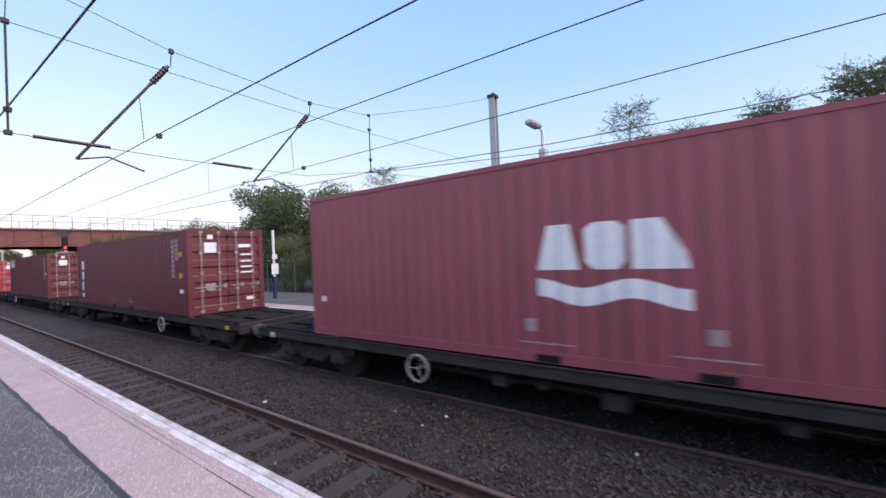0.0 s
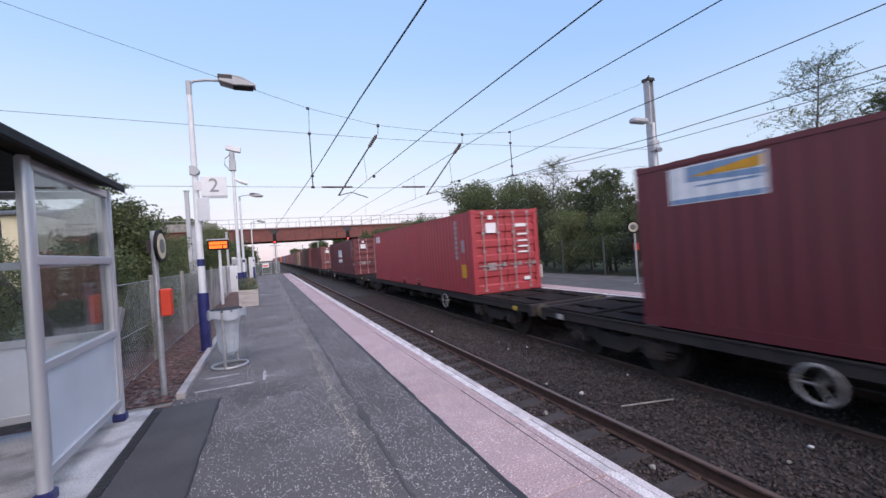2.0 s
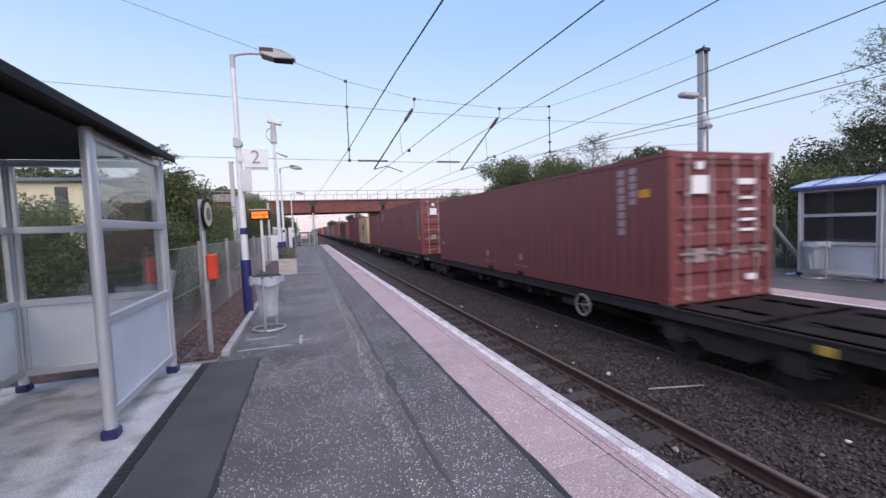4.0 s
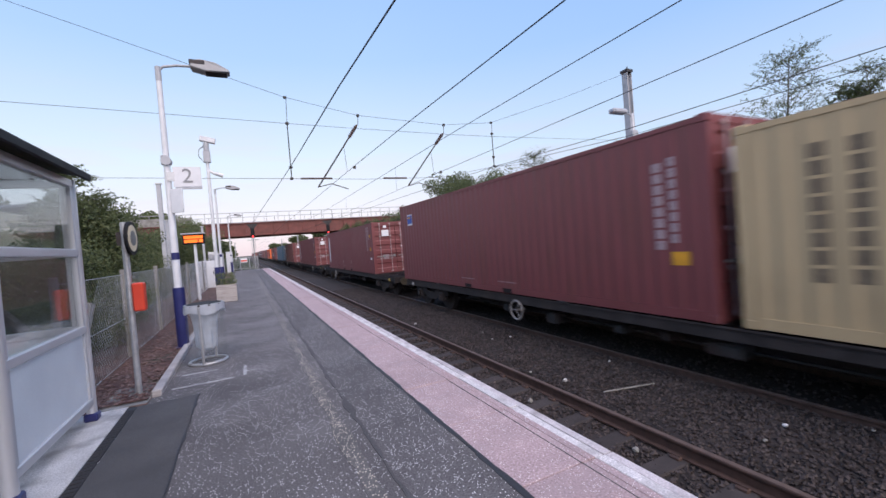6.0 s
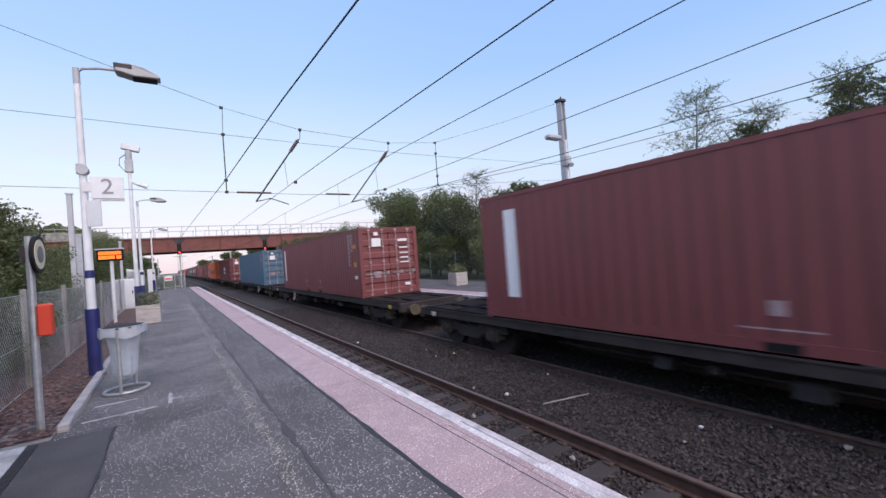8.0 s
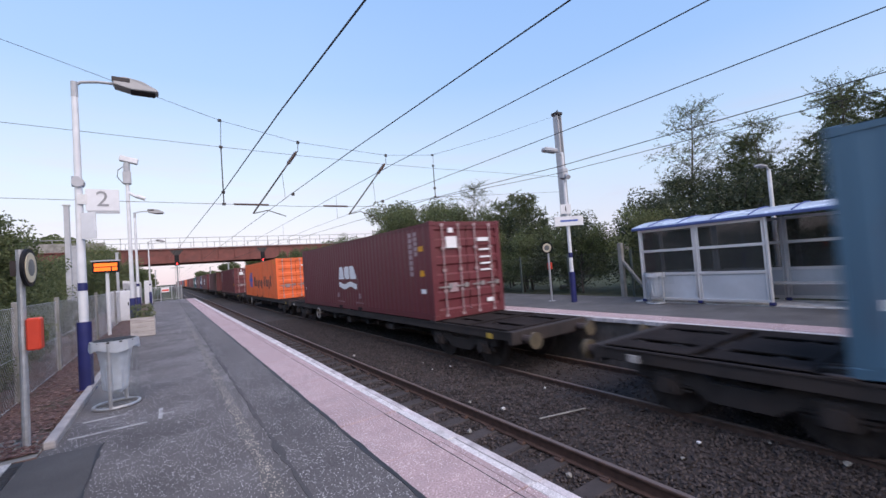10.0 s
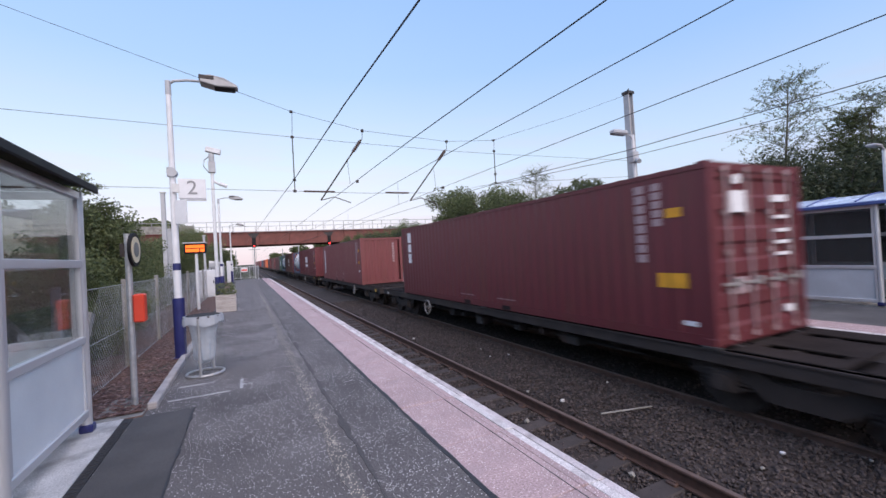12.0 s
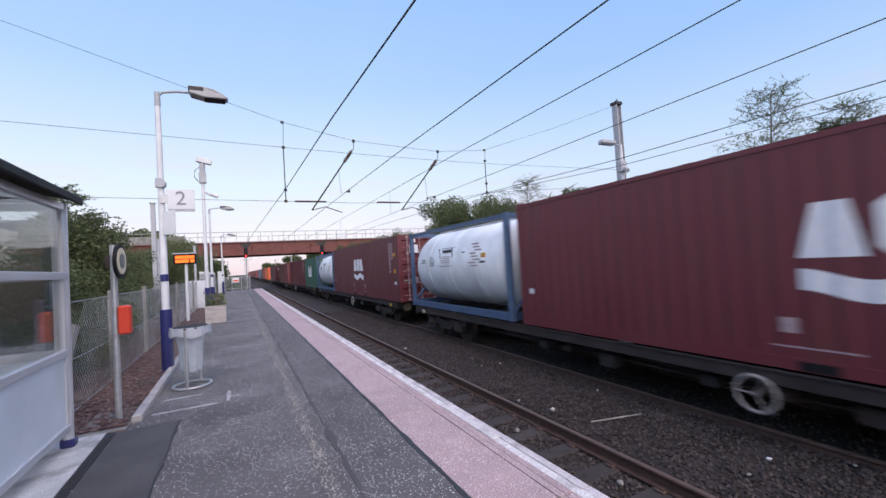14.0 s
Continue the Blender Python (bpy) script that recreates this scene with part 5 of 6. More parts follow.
for row in (("big", 18.4, 6.5, 0.75, 20), ("big2", 18.8, 4.3, 0.72, 80), ("big", 18.5, 1.8, 0.84, 140), ("big2", 18.4, -1.0, 0.92, 200), ("big", 18.8, -4.0, 1.0, 250),
            ("big2", 17.4, 9.1, 0.46, 33), ("thin", 17.9, 8.7, 0.7, 310), ("thin", 18.2, 2.4, 0.9, 30), ("birch", 17.9, 7.9, 1.0, 5), ("birch", 18.2, 5.7, 0.84, 95), ("birch", 18.0, 3.1, 0.88, 215), ("birch", 18.0, 0.8, 0.95, 160), ("thin", 18.6, 6.2, 0.9, 77), ("thin", 18.8, 3.6, 1.0, 300), ("thin", 18.6, 1.2, 1.1, 12), ("thin", 18.6, -1.5, 1.15, 140),
            ("thin", 15.3, 14.8, 0.76, 40), ("thin", 15.4, 13.6, 0.55, 140), ("thin", 15.3, 16.4, 0.62, 220), ("bush2", 14.0, 10.6, 1.0, 0), ("bush", 14.5, 8.0, 1.0, 60),
            ("mid", 16.2, 25.2, 1.0, 10), ("mid", 15.6, 29.6, 1.10, 100), ("mid", 16.6, 21.6, 0.86, 170), ("thin", 16.2, 17.2, 0.78, 200), ("thin", 16.0, 15.8, 0.8, 250), ("birch", 15.6, 19.4, 0.86, 15), ("mid", 15.0, 36, 0.75, 200), ("mid", 16, 43, 0.8, 260),
            ("mid", 15.0, 50, 0.78, 310), ("mid", 14.0, 56, 0.8, 20), ("bush", 14, 24, 1.0, 30), ("bush2", 14, 20, 1.0, 60), ("bush", 13.8, 16.2, 1.0, 90), ("bush2", 13.6, 13.5, 1.0, 120),
            ("dark", 14.6, 11.4, 0.95, 10), ("dark", 14.9, 14.2, 1.05, 70), ("dark", 15.2, 17.6, 0.8, 130), ("dark", 15.0, 20.4, 1.1, 190), ("dark", 15.4, 23.5, 1.15, 250), ("dark", 15.0, 27.5, 1.2, 310),
            ("dark", 14.8, 32.5, 1.2, 20), ("dark", 15.0, 39, 1.2, 80), ("dark", 15.0, 46, 1.2, 140), ("dark", 15.6, 8.6, 1.0, 200), ("dark", 15.0, 5.4, 1.1, 260), ("dark", 15.2, 2.0, 1.2, 320), ("dark", 15.0, -1.6, 1.2, 40)):
    tree(*row)
for row in (("bush2", -2.55, 7.7, 0.46, 60), ("bush", -2.6, 9.4, 0.48, 170), ("bush2", -2.6, 11.0, 0.5, 280), ("bush", -2.65, 13.0, 0.5, 20), ("bush2", -2.7, 15.2, 0.5, 110), ("bush", -3.3, 6.6, 0.68, 0), ("bush2", -3.0, 8.8, 0.75, 50), ("mid", -3.2, 11.8, 0.52, 100), ("bush2", -3.3, 13.9, 0.95, 150), ("bush", -3.6, 16.0, 0.66, 200),
            ("bush2", -4.6, 6.0, 0.78, 250), ("bush", -5.2, 9.6, 0.78, 300), ("bush2", -4.4, 20.5, 0.95, 20), ("bush", -4.8, 24, 0.95, 70), ("bush2", -4.2, 29, 1.3, 120), ("bush", -4.6, 36, 1.5, 160),
            ("bush2", -4.2, 43, 1.4, 240), ("bush", -4.0, 3.8, 0.62, 10), ("bush2", -4.6, 1.0, 0.85, 80), ("bush", -4.4, -1.8, 0.75, 30),
            ("thin", -3.55, 11.7, 0.60, 33), ("thin", -5.4, 8.2, 0.5, 120), ("far", -10.5, 79, 1.25, 0), ("far", -14, 81, 1.35, 90), ("far", -17.5, 79, 1.3, 40), ("far", -21.5, 82, 1.4, 140), ("far", -26, 80, 1.35, 200), ("far", -20, 49, 1.15, 70), ("far", -25, 50, 1.2, 130), ("far", -15.5, 50, 1.0, 10)):
    tree(*row)
t = thing("tree", (-2.28, 6.9, 0), "old bush with a thick trunk leaning behind the fence", "tree")
part("trunk", path_rod(B(), [(0, 0, -0.1), (-0.1, 0.03, 0.35), (-0.3, -0.05, 0.8), (-0.62, -0.2, 1.3), (-0.82, -0.3, 1.7)], 0.07, 9), bark, t)
rnd = random.Random(21)
for i in range(26):
    tree("far", rnd.uniform(-60, -6) if i % 2 else rnd.uniform(14, 70), rnd.uniform(76, 120), rnd.uniform(1.2, 1.55) if i % 2 else rnd.uniform(0.8, 1.1), rnd.random() * 360, -0.5)
for i in range(14):
    tree("far", -5.5 - rnd.random() * 5 if i % 2 else 12.8 + rnd.random() * 5, 74 + i * 14, rnd.uniform(0.8, 1.1), rnd.random() * 360, -1)


def pale_stone(x, y, s, seed, material, label):
    rnd = random.Random(seed)
    bm = B()
    bmesh.ops.create_icosphere(bm, subdivisions=1, radius=s)
    for v in bm.verts:
        v.co *= rnd.uniform(0.65, 1.15)
        v.co.z *= 0.7
    tagged(part("pale_stone", bm, material), label, "stone", "pale stones on the ballast").matrix_basis = pose(x, y, -1.1 + bank(x) + 0.05 + s * 0.3)


pale_stone(4.50, 5.19, 0.05, 1, concrete, "pale stone lying on the brown ballast")
pale_stone(5.42, 2.58, 0.035, 2, label_white, "small white scrap lying on the ballast")
rnd = random.Random(31)
for i in range(14):
    pale_stone(rnd.uniform(2.5, 6.0), rnd.uniform(1.0, 12.0), rnd.uniform(0.025, 0.055), 40 + i, concrete_old if i % 3 else concrete, "pale stone lying on the brown ballast")


# ---- the train ----
SPEED = 21.8  # metres a second
DECK = 0.03  # the wagons' deck, over the platform's height
W2 = 1.219
PITCH, DEEP = 0.278, 0.011


def wave_x(y):
    """The side panel's depth behind its outer face at y."""
    f = (y / PITCH) % 1.0
    if f < 0.26:
        return 0.0
    if f < 0.5:
        return DEEP * (f - 0.26) / 0.24
    if f < 0.76:
        return DEEP
    return DEEP * (1 - (f - 0.76) / 0.24)


def breaks(y0, y1):
    ys = {y0, y1}
    k = math.floor(y0 / PITCH)
    while k * PITCH < y1:
        for f in (0.0, 0.26, 0.5, 0.76):
            y = (k + f) * PITCH
            if y0 < y < y1:
                ys.add(y)
        k += 1
    return sorted(ys)


MESH = {}


def keep(key, make, material):
    """A mesh built once for each kind and paint, then shared."""
    if (key, material.name) not in MESH:
        bm = make()
        me = bpy.data.meshes.new(key[0])
        bm.to_mesh(me)
        bm.free()
        me.materials.append(material)
        MESH[(key, material.name)] = me
    return MESH[(key, material.name)]


def side_panel(L, H, s):
    bm = B()
    ys = breaks(-L / 2 + 0.16, L / 2 - 0.16)
    prev = None
    for y in ys:
        x = s * (W2 - 0.012 - wave_x(y))
        cur = [bm.verts.new((x, y, 0.15)), bm.verts.new((x, y, H - 0.1))]
        if prev:
            bm.faces.new((prev[0], cur[0], cur[1], prev[1]) if s > 0 else (prev[0], prev[1], cur[1], cur[0]))
        prev = cur
    return bm


def frame_mesh(L, H):
    """Corner posts with castings, top and bottom rails."""
    bm = B()
    for sx in (-1, 1):
        for sy in (-1, 1):
            x0, x1 = sorted((sx * W2, sx * (W2 - 0.16)))
            y0, y1 = sorted((sy * L / 2, sy * (L / 2 - 0.165)))
            box(bm, x0 + 0.008, x1 - 0.008, y0 + 0.008, y1 - 0.008, 0.118, H - 0.118)
            box(bm, x0, x1, y0, y1, 0.0, 0.118, 0.01)
            box(bm, x0, x1, y0, y1, H - 0.118, H, 0.01)
        x0, x1 = sorted((sx * (W2 - 0.005), sx * (W2 - 0.065)))
        box(bm, x0, x1, -L / 2 + 0.165, L / 2 - 0.165, H - 0.1, H - 0.03)
        x0, x1 = sorted((sx * (W2 - 0.004), sx * (W2 - 0.055)))
        box(bm, x0, x1, -L / 2 + 0.165, L / 2 - 0.165, 0.012, 0.155)
    for sy in (-1, 1):
        y0, y1 = sorted((sy * (L / 2 - 0.01), sy * (L / 2 - 0.11)))
        box(bm, -W2 + 0.16, W2 - 0.16, y0, y1, H - 0.13, H - 0.015)
        box(bm, -W2 + 0.16, W2 - 0.16, y0, y1, 0.01, 0.15)
    return bm


def roof_mesh(L, H):
    bm = B()
    n = int(L / 0.2)
    prev = None
    for i in range(n + 1):
        y = -L / 2 + 0.12 + (L - 0.24) * i / n
        z = H - 0.03 + (0.02 if i % 2 else 0.0)
        cur = [bm.verts.new((-W2 + 0.06, y, z)), bm.verts.new((W2 - 0.06, y, z))]
        if prev:
            bm.faces.new((prev[0], prev[1], cur[1], cur[0]))
        prev = cur
    return bm


def end_wall(L, H, s):
    """The plain corrugated end."""
    bm = B()
    prev = None
    k = 0
    x = -W2 + 0.155
    while x < W2 - 0.15:
        y = s * (L / 2 - 0.02 - (0.045 if (k // 2) % 2 else 0.0))
        cur = [bm.verts.new((x, y, 0.14)), bm.verts.new((x, y, H - 0.12))]
        if prev:
            bm.faces.new((prev[0], prev[1], cur[1], cur[0]))
        prev = cur
        x += 0.11 if k % 2 == 0 else 0.06
        k += 1
    return bm


def door_leaf(L, H, sx):
    """One door leaf with pressed horizontal ribs, hinges and gasket edge."""
    bm = B()
    x0, x1 = sorted((sx * 0.012, sx * (W2 - 0.16)))
    y = -L / 2 + 0.03
    n = 5
    zs = [0.15]
    for i in range(n):
        a = 0.15 + (H - 0.28) * (i + 0.18) / n
        b = 0.15 + (H - 0.28) * (i + 0.82) / n
        zs += [a, a + 0.05, b - 0.05, b]
    zs.append(H - 0.13)
    prev = None
    for i, z in enumerate(zs):
        dy = 0.0
        if i not in (0, len(zs) - 1) and (i - 1) % 4 in (1, 2):
            dy = 0.04
        cur = [bm.verts.new((x0, y + dy, z)), bm.verts.new((x1, y + dy, z))]
        if prev:
            bm.faces.new((prev[0], prev[1], cur[1], cur[0]))
        prev = cur
    for i in range(4):
        z = 0.4 + i * (H - 0.8) / 3
        box(bm, *sorted((sx * (W2 - 0.2), sx * (W2 - 0.03))), y - 0.03, y, z - 0.05, z + 0.05)
    return bm


def lock_bar(L, H, x):
    bm = B()
    y = -L / 2 - 0.002
    rod(bm, (x, y, 0.1), (x, y, H - 0.08), 0.019, 8)
    for z in (0.1, 0.75, 1.3, H * 0.72, H - 0.1):
        box(bm, x - 0.05, x + 0.05, y - 0.01, y + 0.035, z - 0.035, z + 0.035)
    return bm


def lock_handle(L, H, x):
    bm = B()
    y = -L / 2 - 0.025
    box(bm, x - 0.02, x + 0.42, y - 0.012, y + 0.012, 0.83, 0.87, 0.004)
    box(bm, x + 0.28, x + 0.4, y - 0.02, y + 0.03, 0.8, 0.92)
    return bm


def decal(L, polys, y0, z0, sx, sz, lift=0.004):
    """Shapes laid on the near side panel, following its ribs. Polys are in a unit square, left to right as read from the platform."""
    bm = B()
    cols = breaks(y0 - sx, y0)
    fine = sorted({round(c, 4) for c in cols} | {round(y0 - sx + sx * i / 46, 4) for i in range(47)} | {round(y0 - sx * q[0], 4) for poly in polys for q in poly if 0 < q[0] < 1})

    def spans(u):
        out = []
        for poly in polys:
            hits = []
            for (xa, ya), (xb, yb) in zip(poly, poly[1:] + poly[:1]):
                if (xa <= u) != (xb <= u):
                    hits.append(ya + (u - xa) / (xb - xa) * (yb - ya))
            hits.sort()
            out += list(zip(hits[::2], hits[1::2]))
        return out

    for a, b in zip(fine, fine[1:]):
        if b - a < 0.0004:
            continue
        ua, ub = spans((y0 - a - 0.0002) / sx), spans((y0 - b + 0.0002) / sx)
        if len(ua) != len(ub):
            ua = ub = spans((y0 - (a + b) / 2) / sx)
        for (la, ha), (lb, hb) in zip(ua, ub):
            v = []
            for y, z in ((a, la), (b, lb), (b, hb), (a, ha)):
                v.append(bm.verts.new((-(W2 - 0.012 - wave_x(y)) - lift, y, z0 + z * sz)))
            bm.faces.new(v[::-1])
    return bm


def rect(x0, x1, y0, y1):
    return [(x0, y0), (x1, y0), (x1, y1), (x0, y1)]


TRIO = [[(0.0, 0.42), (0.09, 1.0), (0.25, 1.0), (0.32, 0.42)], [(0.36, 0.52), (0.42, 0.42), (0.58, 0.42), (0.63, 0.52), (0.63, 0.92), (0.58, 1.0), (0.42, 1.0), (0.36, 0.92)], [(0.67, 0.42), (1.0, 0.42), (0.98, 0.6), (0.85, 1.0), (0.67, 1.0)]]
WAVE = [[(i / 16, 0.04 + 0.06 * math.cos(i / 16 * math.tau * 1.5)) for i in range(17)] + [(i / 16, 0.27 + 0.06 * math.cos(i / 16 * math.tau * 1.5)) for i in range(16, -1, -1)]]
STACK = [rect(0, 1, 0.78, 1.0), rect(0, 0.9, 0.52, 0.72), rect(0, 0.6, 0.24, 0.46), rect(0, 1, 0.06, 0.16)]
CODES = [rect(0, 0.8, 1 - 0.125 * i - 0.1, 1 - 0.125 * i) for i in range(8)]
BARS = [rect(0.00, 0.09, 0.15, 0.85), rect(0.13, 0.19, 0.15, 0.60), rect(0.23, 0.29, 0.0, 0.60), rect(0.33, 0.39, 0.15, 0.60), rect(0.43, 0.49, 0.0, 0.60), rect(0.52, 0.57, 0.34, 0.43), rect(0.60, 0.65, 0.15, 0.86), rect(0.695, 0.715, 0.15, 0.86), rect(0.74, 0.80, 0.15, 0.60), rect(0.83, 0.88, 0.0, 0.60), rect(0.92, 0.98, 0.15, 0.86)]
CHEVRON = [[(0.0, 0.5), (0.42, 1.0), (0.62, 1.0), (0.35, 0.5), (0.62, 0.0), (0.42, 0.0)], [(0.42, 0.5), (0.7, 1.0), (1.0, 1.0), (0.9, 0.62), (1.0, 0.62), (1.0, 0.40), (0.9, 0.40), (1.0, 0.0), (0.7, 0.0)]]
ARCHES = [[(0.0, 0.5), (0.0, 0.92), (0.12, 1.0), (0.88, 1.0), (1.0, 0.92), (1.0, 0.5)], rect(-0.1, 1.1, 0.41, 0.46), rect(0.1, 0.45, 0.0, 0.36), rect(0.58, 0.9, 0.12, 0.36)]

NAMES = {"wine_lifted": "lightened wine red", "maroon": "maroon", "oxide": "red-brown", "red": "bright red", "orange": "orange", "tan": "tan", "blue": "blue", "green": "dark green"}


def container(u, L, H, paint, marks, doors=True, note=""):
    """A corrugated freight container whose leading end passes the origin at u / SPEED seconds."""
    mat = PAINT[paint]
    word = "forty-foot" if L > 8 else "twenty-foot"
    t = thing("freight_container", (FAR_C, u + L / 2, DECK), f"{NAMES[paint]} corrugated {word} freight container{note}", "container", "containers on the train")
    shared("frame", keep(("frame", L, H), lambda: frame_mesh(L, H), mat), t)
    for s in (-1, 1):
        shared("side_panel", keep(("side_panel", L, H, s), lambda: side_panel(L, H, s), mat), t)
    shared("roof", keep(("roof", L, H), lambda: roof_mesh(L, H), mat), t)
    shared("end_wall", keep(("end_wall", L, H, 1), lambda: end_wall(L, H, 1), mat), t)
    if doors:
        for s in (-1, 1):
            d = shared("door", keep(("door", L, H, s), lambda: door_leaf(L, H, s), mat), t)
            for x in (0.28, 0.82):
                shared("lock_bar", keep(("lock_bar", L, H, s * x), lambda: lock_bar(L, H, s * x), bar_paint), d, None, "worn pale lock bar")
                shared("lock_handle", keep(("lock_handle", L, H, s * x), lambda: lock_handle(L, H, s * x - 0.2), handwheel_mat), d)
            for k, (xa, xb, za, zb, m2) in enumerate(DOOR_MARKS[s] if paint not in ("orange", "tan") else DOOR_MARKS[s][2:3]):
                def mk():
                    bm = B()
                    box(bm, xa, xb, -L / 2 - 0.006, -L / 2 + 0.028, H * za, H * zb)
                    return bm
                shared("door_label", keep(("door_label", L, H, s, k), mk, m2), d, None, "small label")
    else:
        shared("end_wall", keep(("end_wall", L, H, -1), lambda: end_wall(L, H, -1), mat), t)

        def code(k):
            return box(B(), 0.62, 0.74, -L / 2 + 0.008, -L / 2 + 0.024, H - 0.42 - 0.14 * k, H - 0.32 - 0.14 * k)

        for k in range(8):
            shared("code_bar", keep(("code_bar", L, H, "end", k), lambda: code(k), label_grey), t)
    if L > 8:
        for yy in (5.05, 7.0):
            y0 = L / 2 - yy
            # No hole is cut: a black block paints the pocket's inner shade.
            shared("fork_pocket", keep(("fork_pocket", L, yy), lambda: box(B(), -W2 + 0.001, -W2 + 0.03, y0 - 0.36, y0, 0.02, 0.125), black), t, None, "black block painting the shade in a fork pocket")
            shared("scuff", keep(("scuff", L, yy), lambda: decal(L, [rect(0, 1, 0, 1)], y0 + 0.25, 0.27, 0.8, 0.022, 0.002), label_grey), t, None, "pale streak line")
    for name, polys, yy, zz, sx, sz, m2 in marks:
        y0 = L / 2 - yy
        if name in ("code_bars", "logo_stack", "logo_bar"):
            piece = {"code_bars": "code_bar", "logo_bar": "logo_bar"}.get(name, "painted_mark")
            for k, one in enumerate(polys):
                shared(piece, keep((piece, L, H, yy, zz, sx, sz, k), lambda: decal(L, [one], y0, zz, sx, sz), m2), t)
            continue
        shared(name, keep((name, L, H, yy, zz, sx, sz), lambda: decal(L, polys, y0, zz, sx, sz, {"square_label_bar": 0.007, "square_label_flash": 0.010, "amber_label": 0.010}.get(name, 0.004)), m2), t, None, {"logo": "white painted emblem"}.get(name, ""))
    return t


DOOR_MARKS = {-1: ((-0.72, -0.36, 0.72, 0.84, label_white), (-0.62, -0.46, 0.88, 0.93, label_white), (-0.7, -0.42, 0.27, 0.36, label_grey)),
              1: ((0.36, 0.76, 0.78, 0.82, label_white), (0.42, 0.78, 0.68, 0.70, label_white), (0.42, 0.78, 0.60, 0.62, label_white), (0.42, 0.78, 0.53, 0.55, label_white), (0.42, 0.78, 0.46, 0.48, label_white), (0.58, 0.82, 0.12, 0.16, label_white))}

UNIT = [rect(0, 1, 0, 1)]
TRIM = [("side_label", UNIT, 0.30, 0.70, 0.14, 0.11, label_white), ("side_label", UNIT, 4.90, 0.44, 0.17, 0.18, label_grey), ("side_label", UNIT, 7.10, 0.44, 0.17, 0.18, label_grey)]
TAIL = [("code_bars", CODES, 11.0, 1.15, 0.22, 1.25, label_grey), ("code_bars", CODES[:5], 11.3, 1.3, 0.2, 1.1, label_grey), ("amber_label", UNIT, 11.52, 1.85, 0.26, 0.14, amber), ("amber_label", [[(0, 0), (1, 0), (0.8, 1), (0.2, 1)]], 11.53, 1.17, 0.26, 0.16, amber), ("side_label", UNIT, 11.55, 0.7, 0.26, 0.12, label_white)]


def with_logo(y, w=1.85, h=1.05, z=0.86):
    return [("logo", TRIO, y, z, w, h, label_white), ("logo_wave", WAVE, y, z - 0.02, w, h, label_white)]


ACL = with_logo(5.12) + TRIM + TAIL
LOW = [("side_label", UNIT, 4.82, 0.27, 0.15, 0.16, label_grey), ("side_label", UNIT, 7.0, 0.27, 0.17, 0.17, label_grey)]
ACL2 = [("logo_stack", STACK, 0.75, 0.2, 0.32, 1.75, label_white)] + LOW + TAIL
ACL3 = with_logo(5.12, 1.85, 0.84, 0.80) + TRIM + TAIL
PLATE = [("square_label", UNIT, 0.61, 1.90, 1.34, 0.55, label_white), ("square_label_bar", UNIT, 0.64, 1.912, 1.28, 0.066, plate_blue), ("square_label_bar", [[(0.0, 0.2), (1, 0.0), (1, 0.3), (0.2, 0.4), (1, 0.9), (1, 1), (0, 1)]], 0.88, 2.16, 1.05, 0.27, plate_blue), ("square_label_bar", UNIT, 1.04, 2.12, 0.84, 0.03, plate_blue), ("square_label_flash", [[(0.25, 0.7), (0.45, 0.67), (0.97, 0.66), (0.97, 0.92)]], 0.61, 1.90, 1.34, 0.552, amber)] + [("code_bars", CODES, 11.2, 1.05, 0.36, 1.3, label_grey), ("side_label", UNIT, 11.45, 1.35, 0.3, 0.12, label_white)]
BLUEPL = [("square_label", UNIT, 0.77, 2.09, 0.46, 0.41, label_white), ("square_label_bar", UNIT, 0.79, 2.15, 0.42, 0.31, label_blue), ("amber_label", UNIT, 0.84, 2.34, 0.26, 0.07, amber), ("code_bars", CODES, 11.3, 1.0, 0.2, 1.35, label_grey), ("code_bars", CODES, 11.55, 1.1, 0.16, 1.3, label_grey), ("amber_label", UNIT, 11.55, 0.8, 0.28, 0.2, amber)]
STRIPE = [("white_strip", UNIT, 0.5, 0.45, 0.3, 1.78, label_white)] + TRIM[1:] + TAIL
STRIPE2 = [("white_strip", UNIT, 0.72, 0.45, 0.34, 1.78, label_white), ("side_label", UNIT, 5.12, 0.44, 0.17, 0.18, label_grey), ("side_label", UNIT, 7.38, 0.44, 0.17, 0.18, label_grey)] + TAIL
REDM = [("square_label", [rect(0, 0.42, 0, 1), rect(0.5, 1, 0, 1)], 0.5, 2.02, 0.7, 0.33, label_white)] + [("code_bars", CODES, 10.9, 1.05, 0.3, 1.3, label_grey), ("amber_label", UNIT, 11.35, 0.5, 0.34, 0.42, amber), ("amber_label", UNIT, 11.4, 1.3, 0.25, 0.4, label_grey)]
HAP = [("logo_chevron", CHEVRON, 1.8, 0.70, 1.55, 1.2, label_blue), ("logo_bar", BARS, 4.1, 0.65, 6.5, 1.0, label_black), ("code_bars", CODES[:2], 10.9, 1.95, 0.4, 0.6, amber), ("code_bars", CODES[:3], 11.5, 1.85, 0.34, 0.6, amber)]
STACK2 = [("logo_stack", [rect(0, 1, 0.68, 1.0), rect(0.05, 0.95, 0.36, 0.62), [(0, 0.0), (0.15, 0.15), (0, 0.3), (1, 0.3), (0.85, 0.15), (1, 0.0)]], 0.62, 1.2, 0.36, 1.15, label_white)] + TAIL[:-2] + [("amber_label", UNIT, 11.35, 0.80, 0.48, 0.22, amber), ("side_label", UNIT, 11.72, 0.26, 0.22, 0.07, label_white)]
PLAIN = TRIM + TAIL[:3]
